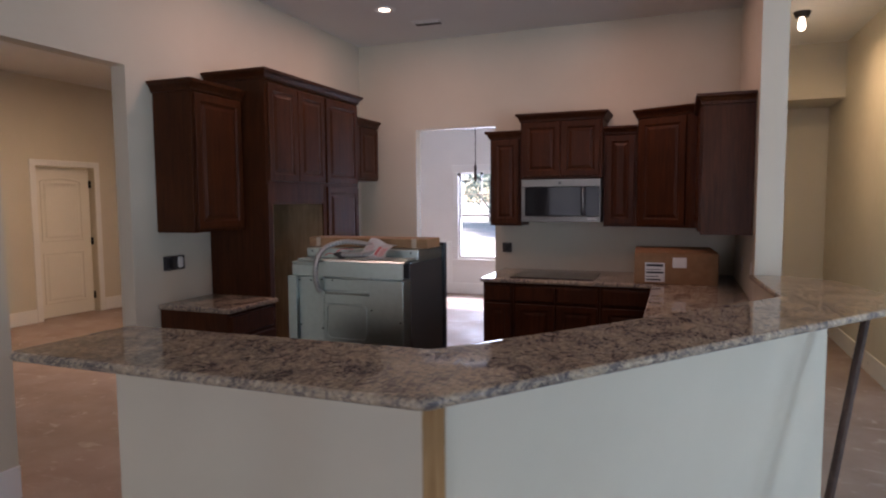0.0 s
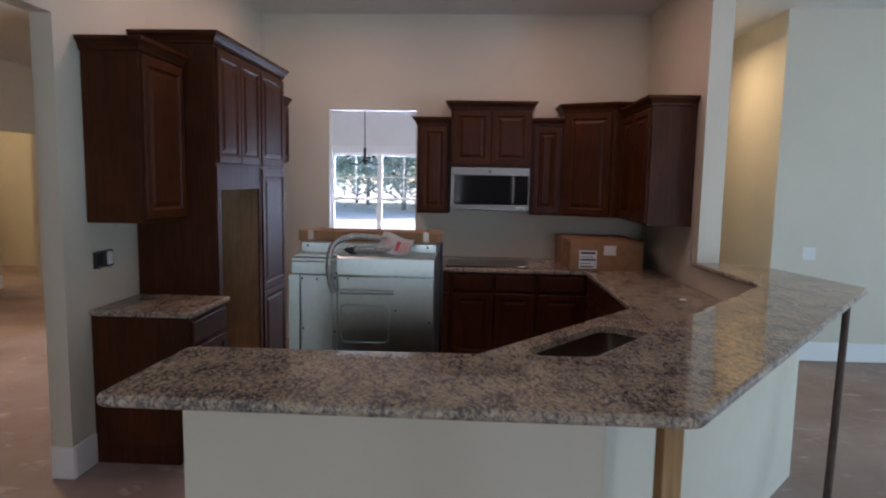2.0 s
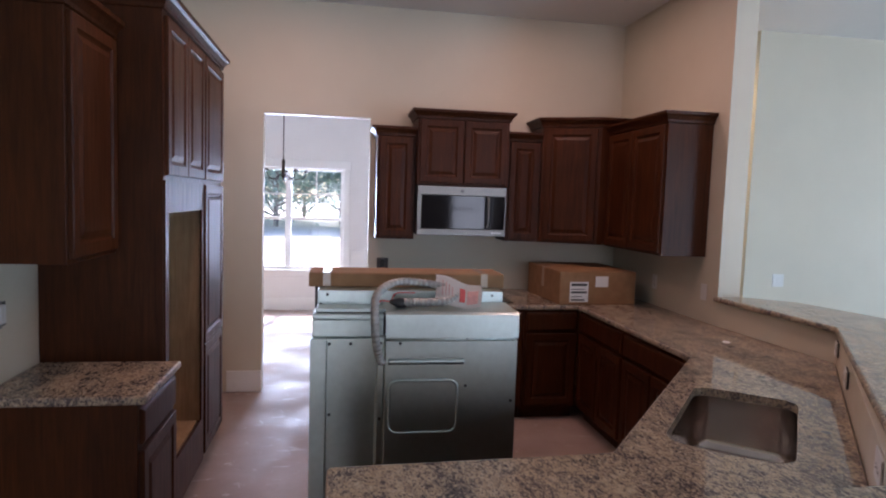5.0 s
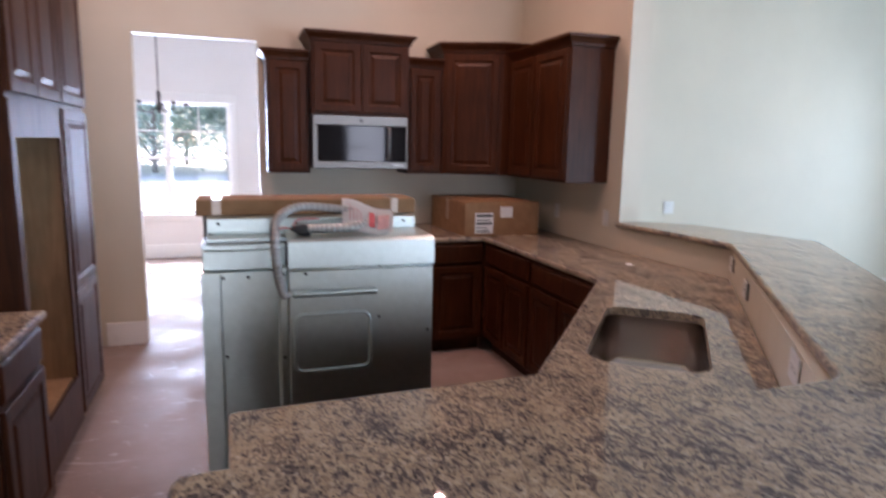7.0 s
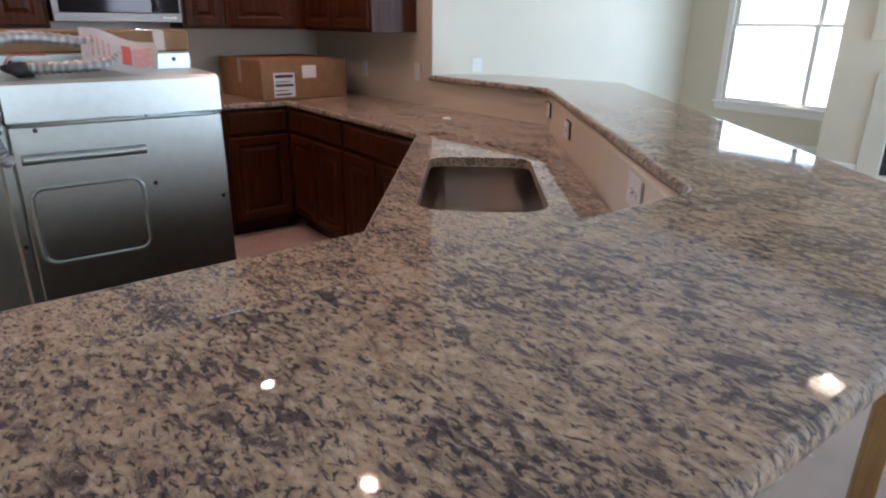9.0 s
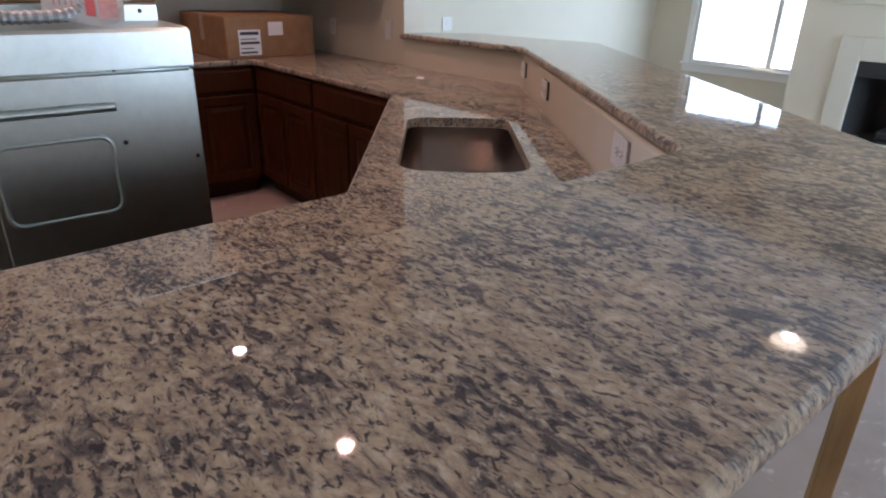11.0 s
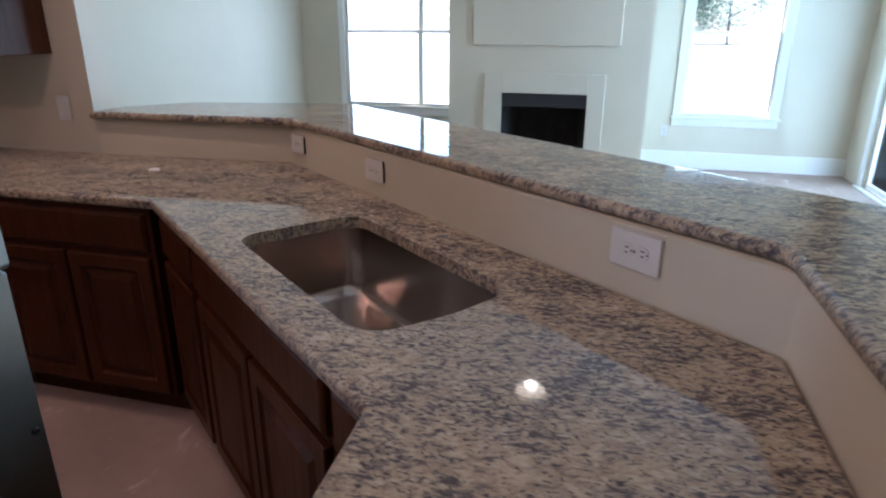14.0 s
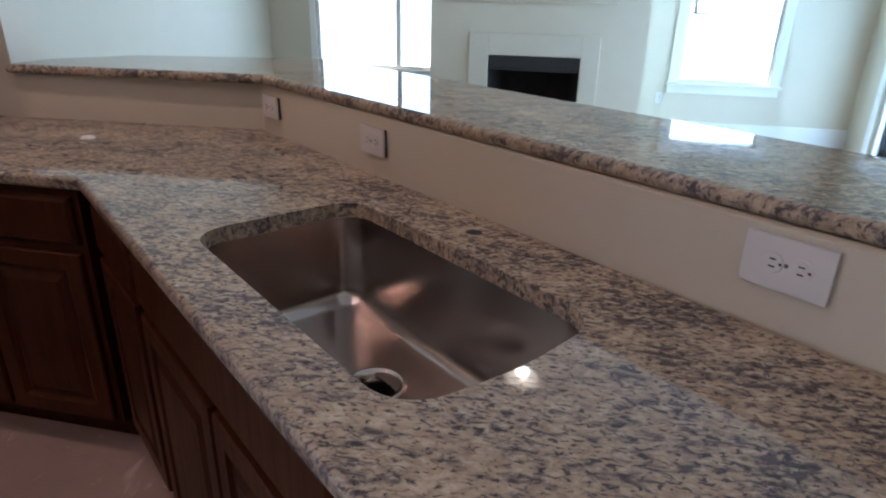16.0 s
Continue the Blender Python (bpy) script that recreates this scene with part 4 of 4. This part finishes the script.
# ---------------------------------------------------------------- outlets, switches, plates
def cover_plate(place, rz, w, h, kind="outlet", name="outlet", label="white duplex outlet with cover plate", lying=False):
    """A plate on a wall; its face looks to local -y, and the place is its centre."""
    ob = thing(name, place, rz, label, "outlet" if kind == "outlet" else "switch")
    part("plate", bx(-w / 2, w / 2, -0.006, 0.0, -h / 2, h / 2, bevel=0.003, seg=2), WHITE_PLASTIC, ob)
    part("screw", disc(bmesh.new(), 0, 0, 0.0035, 0, 0.003, 0.0012, 10), STEEL, ob, "small plate screw", at=pose(0, -0.0061, 0, 90))
    if kind == "outlet":
        n = 2
        for k in range(n):
            o = (k - 0.5) * 0.042
            cx, cz = (o, 0) if lying else (0, o)
            part("socket", disc(bmesh.new(), 0, 0, 0.0172, 0, 0.0165, 0.0015, 20), WHITE_PLASTIC, ob, "", at=pose(cx, -0.006, cz, 90))
            for q in (-1, 1):
                dx, dz = (0.001, 0.006 * q) if lying else (0.006 * q, 0.002)
                a, b = (0.0045, 0.0012) if lying else (0.0012, 0.0045)
                part("slot", bx(cx + dx - a, cx + dx + a, -0.0083, -0.0076, cz + dz - b, cz + dz + b), SLOT, ob)
            part("slot", bx(cx + (0.011 if lying else -0.002), cx + (0.015 if lying else 0.002), -0.0083, -0.0076, cz - 0.002 - (0 if lying else 0.009), cz + 0.002 - (0 if lying else 0.009)), SLOT, ob)
    else:
        part("rocker", bx(-0.016, 0.016, -0.0105, -0.0062, -0.033, 0.033, bevel=0.003), WHITE_PLASTIC, ob)
    return ob


def box_cluster(place, rz, n):
    """An unfinished wiring box: dark hole with devices hanging in it."""
    ob = thing("outlet_box", place, rz, "unfinished wiring box with loose devices and no cover plate", "outlet")
    part("box", bx(-0.05 * n, 0.05 * n, -0.003, 0.0, -0.05, 0.05, bevel=0.002), DARK_GREY, ob, "dark backing for wiring box and shaded plate gap")
    for k in range(n):
        x0 = -0.05 * n + 0.1 * k
        part("device", bx(x0 + 0.03, x0 + 0.07, -0.02, -0.0032, -0.035, 0.04, bevel=0.003), WHITE_PLASTIC if k else BLACK, ob)
        part("strap", bx(x0 + 0.04, x0 + 0.06, -0.008, -0.0032, -0.055, 0.055), STEEL, ob)
    return ob


knee = Vector((2.075 - 0.715, 4.80 - 3.095)).normalized()
KA = math.degrees(math.atan2(knee.y, knee.x)) + 180  # face looks into the kitchen
def on_knee(s):
    p = Vector((0.715, 3.095)) + knee * s
    return (p.x - knee.y * 0.001, p.y + knee.x * 0.001)
for s in (0.345,):
    x, y = on_knee(s)
    cover_plate((x, y, 1.024), KA, 0.134, 0.088, "outlet", "outlet", "white duplex outlet lying sideways under the bar", True)
for s in (1.45, 2.09):
    x, y = on_knee(s)
    x, y = x - knee.y * 0.008, y + knee.x * 0.008
    ob = cover_plate((x, y, 1.008), KA, 0.118, 0.078, "outlet", "outlet", "white duplex outlet standing off the low wall under the bar", True)
    # dark slab stands in for the shadow in the gap behind the plate
    part("gap_shade", bx(-0.055, 0.055, 0.0, 0.0075, -0.036, 0.036), SLOT, ob, "dark backing for wiring box and shaded plate gap")
cover_plate((2.008, 5.93, 1.12), -90, 0.075, 0.115, "switch", "light_switch", "white rocker switch beside the bar's end")
cover_plate((2.008, 6.62, 1.10), -90, 0.075, 0.115, "outlet")
cover_plate((3.55, 7.188, 1.05), 0, 0.12, 0.12, "switch", "light_switch", "white rocker switch plate on the living room wall")
cover_plate((EAST - 0.002, 2.85, 0.41), -90, 0.075, 0.115, "outlet")
box_cluster((-0.14, 7.418, 1.13), 0, 1)
box_cluster((LX + 0.002, 4.60, 1.19), 90, 2)
popup = thing("hole_cover", (1.76, 5.278, COUNTER_Z), 0, "small round white cap on the granite worktop", "cap")
part("cap", disc(bmesh.new(), 0, 0, 0.024, 0.0005, 0.018, 0.006, 18), WHITE_PLASTIC, popup)

# ---------------------------------------------------------------- lamps and vent
def can_light(x, y):
    ob = thing("recessed_light", (x, y, CEIL), 0, "lit round recessed ceiling light with white trim", "ceiling light", "recessed lights")
    bm = bmesh.new()
    rings(bm, [[(r * a, r * b, z) for a, b in circle] for r, z in ((0.0485, -0.001), (0.052, -0.004), (0.076, -0.004), (0.078, -0.008), (0.098, -0.005), (0.10, -0.0005))], True)
    part("trim", bm, TRIM, ob, "white trim ring", True)
    part("lens", disc(bmesh.new(), 0, 0, 0.048, -0.0045, 0.048, -0.001, 24), LAMP_WARM, ob, "glowing warm lens")
    return ob


for cx, cy in CANS:
    can_light(cx, cy)
vent = thing("ceiling_vent", (-0.76, 6.80, CEIL), 4, "white slotted ceiling air vent", "vent")
part("frame", bx(-0.15, 0.15, -0.075, 0.075, -0.008, -0.0005, bevel=0.002), TRIM, vent)
part("duct", bx(-0.125, 0.125, -0.05, 0.05, -0.0095, -0.0085), SLOT, vent, "dark duct behind the slats")
for k in range(6):
    part("slat", bx(-0.125, 0.125, -0.05 + 0.018 * k, -0.042 + 0.018 * k, -0.016, -0.0097), DARK_GREY if k > 1 else TRIM, vent)
lamp = thing("ceiling_lamp", (4.27, 3.9, CEIL), 0, "lit round flush ceiling lamp in the living room", "ceiling light")
part("base", disc(bmesh.new(), 0, 0, 0.10, -0.02, 0.10, -0.0005, 24), BRONZE, lamp)
bm = bmesh.new()
rings(bm, [[(r * a, r * b, z) for a, b in circle] for r, z in ((0.115, -0.021), (0.125, -0.035), (0.105, -0.055), (0.06, -0.07), (0.01, -0.075))], True, True, True)
part("shade", bm, LAMP_YELLOW, lamp, "glowing glass bowl", True)
lamp = thing("hall_light", (2.54, 7.8, CEIL), 0, "dark bronze hallway ceiling light with a bare lit bulb", "ceiling light")
part("base", disc(bmesh.new(), 0, 0, 0.055, -0.05, 0.075, -0.0005, 24), BRONZE, lamp)
bm = bmesh.new()
rings(bm, [[(r * a, r * b, z) for a, b in circle] for r, z in ((0.02, -0.051), (0.03, -0.09), (0.035, -0.13), (0.025, -0.16), (0.005, -0.17))], True, True, True)
part("bulb", bm, LAMP_YELLOW, lamp, "glowing bulb", True)

# chandelier in the dining room
CH = (-1.19, 9.6)
ch = thing("chandelier", (*CH, 0), 0, "dark bronze chandelier with bare sockets on a long rod", "chandelier")
part("rod", tube(bmesh.new(), [(0, 0, CEIL), (0, 0, 2.1)], 0.007, 8), BRONZE, ch)
part("canopy", disc(bmesh.new(), 0, 0, 0.06, CEIL - 0.03, 0.065, CEIL - 0.0005, 20), BRONZE, ch)
part("hub", tube(bmesh.new(), [(0, 0, 2.12), (0, 0, 2.09), (0, 0, 2.02), (0, 0, 1.93), (0, 0, 1.88)], [0.012, 0.022, 0.018, 0.028, 0.008], 12), BRONZE, ch, "", True)
for k in range(5):
    a = 2 * math.pi * k / 5 + 0.3
    c, s = math.cos(a), math.sin(a)
    arm = part("arm", tube(bmesh.new(), [(0.02 * c, 0.02 * s, 1.95), (0.12 * c, 0.12 * s, 1.88), (0.24 * c, 0.24 * s, 1.90), (0.28 * c, 0.28 * s, 1.97)], 0.006, 6), BRONZE, ch, "", True)
    part("socket", disc(bmesh.new(), 0.28 * c, 0.28 * s, 0.035, 1.97, 0.016, 2.0, 14), BRONZE, arm)


# ---------------------------------------------------------------- fireplace
fp = thing("fireplace", (6.3, 3.69, 0), -90, "pale stone fireplace surround with a black firebox", "fireplace")
FW = 0.89  # local x runs towards -y from the firebox's far end
part("firebox", rings(bmesh.new(), [[(-FW + 0.004, 0.0, 0.124), (-0.004, 0.0, 0.124), (-0.004, 0.0, 0.826), (-FW + 0.004, 0.0, 0.826)], [(-FW + 0.1, 0.55, 0.124), (-0.1, 0.55, 0.124), (-0.1, 0.55, 0.75), (-FW + 0.1, 0.55, 0.75)]], True, False, True), SOOT, fp, "sooty black firebox")
part("hood", bx(-FW + 0.004, -0.004, -0.004, 0.02, 0.715, 0.826, bevel=0.003), BLACK, fp, "black metal hood")
part("louvre", bx(-FW + 0.006, -0.006, -0.012, 0.0, 0.690, 0.713, bevel=0.003), BLACK, fp)
part("log_grate", bx(-FW + 0.25, -0.25, 0.12, 0.35, 0.125, 0.22, bevel=0.02), BLACK, fp)
STONE = painted("pale_stone", (0.62, 0.575, 0.47), 0.35, 60, 0.07, 0.05)
part("surround", bx(-FW - 0.19, -FW, -0.02, -0.001, 0.0, 1.035, bevel=0.003), STONE, fp, "pale stone slab")
part("surround", bx(0.0, 0.17, -0.02, -0.001, 0.0, 1.035, bevel=0.003), STONE, fp, "pale stone slab")
part("surround_head", bx(-FW + 0.0005, -0.0005, -0.02, -0.001, 0.832, 1.035, bevel=0.003), STONE, fp, "pale stone slab")
part("plinth", bx(-FW + 0.0005, -0.0005, -0.02, -0.001, 0.0, 0.118, bevel=0.003), STONE, fp, "pale stone slab")
tagged(part("wall_panel", bx(6.275, 6.299, 3.407, 4.895, 1.31, 2.3, bevel=0.004), WALL, None, "painted raised panel on the chimney breast above the fireplace"), "", "panel")


# ---------------------------------------------------------------- doors of the far rooms
def arched_panel(x0, x1, z0, z1, rise, face=1):
    """A raised door panel whose head may bow upwards."""
    mid, half = (x0 + x1) / 2, (x1 - x0) / 2
    outline = [(x0, z0), (x1, z0)] + [(mid + half * math.cos(a), z1 + rise * math.sin(a)) for a in (math.pi * k / 12 for k in range(13))] if rise else [(x0, z0), (x1, z0), (x1, z1), (x0, z1)]
    steps = [(0.0, -0.0181), (0.006, -0.028), (0.022, -0.028), (0.03, -0.0195), (0.05, -0.0195), (0.075, -0.029)]
    return rings(bmesh.new(), [[(p[0], q * face, p[1]) for p in inset(outline, d)] for d, q in steps], True, False, True)


def room_door(name, place, rz, width, height, opening, label, face=1):
    """A panelled door with black hinges, hinged at the place."""
    ob = thing(name, place, rz + opening, label, "door", "", "structure")
    part("leaf", bx(0.0, width, -0.018, 0.018, 0.012, height, bevel=0.003), DOOR_PAINT, ob)
    for z0, z1, rise in ((0.2, 0.93, 0.0), (1.08, height - 0.20, 0.07)):
        part("door_panel", arched_panel(0.12, width - 0.12, z0, z1, rise, face), DOOR_PAINT, ob)
    for z in (0.25, height / 2, height - 0.22):
        part("hinge", tube(bmesh.new(), [(-0.008, -0.024 * face, z + q) for q in (-0.055, -0.05, 0.05, 0.055)], [0.008, 0.019, 0.019, 0.008], 8), HINGE, ob, "black hinge")
    return ob


def casing(axis, at, a0, a1, z1, side, w=0.085):
    t = 0.018 * side
    lo, hi = min(at + 0.001 * side, at + t), max(at + 0.001 * side, at + t)
    for p, q, za, zb in ((a0 - w, a0, 0, z1), (a1, a1 + w, 0, z1), (a0 - w, a1 + w, z1, z1 + w)):
        bm = bx(p, q, lo, hi, za, zb, bevel=0.004) if axis == "x" else bx(lo, hi, p, q, za, zb, bevel=0.004)
        structure("trim", bm, TRIM, "white painted door casing", "trim")


casing("y", -6.6, 7.08, 7.98, 2.13, 1)
room_door("door_1", (-6.685, 7.945, 0), -90, 0.85, 2.11, -4, "cream two-panel door standing slightly open, black hinges", -1)
casing("x", 10.0, 2.25, 2.62, 2.06, -1)
room_door("door_2", (2.62, 10.06, 0), 180, 0.36, 2.04, 0, "white hallway door with black hinges", -1)
casing("y", -8.58, 9.9, 10.6, 2.06, 1)
room_door("door_3", (-8.555, 9.92, 0), 90, 0.66, 2.04, 0, "cream panelled door at the passage's end")


# ---------------------------------------------------------------- outdoors
bm = bmesh.new()
bmesh.ops.create_grid(bm, x_segments=40, y_segments=40, size=400)
for v in bm.verts:
    v.co.z = -0.3 + 0.12 * noise.noise(v.co * 0.05)
structure("ground", bm, GROUND, "dry sandy lawn around the house", "ground")


def tree(place, height, seed):
    r = random.Random(seed)
    ob = thing("tree", place, r.uniform(0, 360), "leafy green tree at the edge of the garden", "tree", "garden trees")
    bm = bmesh.new()
    tube(bm, [(0, 0, 0), (0.1, 0.05, height * 0.3), (-0.1, 0.1, height * 0.6), (0.05, 0, height * 0.92)], [0.16, 0.12, 0.08, 0.03], 8)
    tips = []
    for k in range(34):
        a, z = r.uniform(0, 2 * math.pi), height * r.uniform(0.03, 0.85)
        reach = height * 0.32 * (1.1 - z / height) + 0.6
        tip = Vector((math.cos(a) * reach, math.sin(a) * reach, z + reach * 0.5))
        tube(bm, [(0, 0, z), tip * 0.5 + Vector((0, 0, z * 0.5)), tip], [0.07, 0.04, 0.012], 5)
        tips += [tip, tip * 0.7 + Vector((0, 0, z * 0.3))]
    part("trunk", bm, BARK, ob)
    verts, faces = [], []
    for tip in tips + [Vector((0, 0, height * 0.95))]:
        for _ in range(150):
            c = tip + Vector((r.gauss(0, 1.0), r.gauss(0, 1.0), r.gauss(0, 0.9)))
            p, q = Vector((r.gauss(0, 1), r.gauss(0, 1), r.gauss(0, 1))).normalized() * 0.20, Vector((r.gauss(0, 1), r.gauss(0, 1), r.gauss(0, 1))).normalized() * 0.10
            i = len(verts)
            verts += [c - p, c + q, c + p, c - q]
            faces.append((i, i + 1, i + 2, i + 3))
    me = bpy.data.meshes.new("crown")
    me.from_pydata(verts, [], faces)
    me.materials.append(LEAF)
    crown_ob = new("crown", me)
    crown_ob.parent = ob
    return ob


first = tree((-4.5, 42, -0.35), 12, 1)
second = tree((0.5, 45, -0.35), 14, 2)
rt = random.Random(5)
for k in range(9):
    copy_thing(first if k % 2 else second, pose(-14 + 3.4 * k + rt.uniform(-1, 1), 48 + rt.uniform(-5, 8), -0.35, 0, 0, rt.uniform(0, 360)))
for k in range(7):
    copy_thing(first if k % 2 else second, pose(75 + rt.uniform(-5, 6), -8 + 4.5 * k + rt.uniform(-1, 1), -0.35, 0, 0, rt.uniform(0, 360)))
for k in range(6):
    copy_thing(first if k % 2 else second, pose(-9 + 4.5 * k + rt.uniform(-1, 1), -19 + rt.uniform(-3, 3), -0.35, 0, 0, rt.uniform(0, 360)))
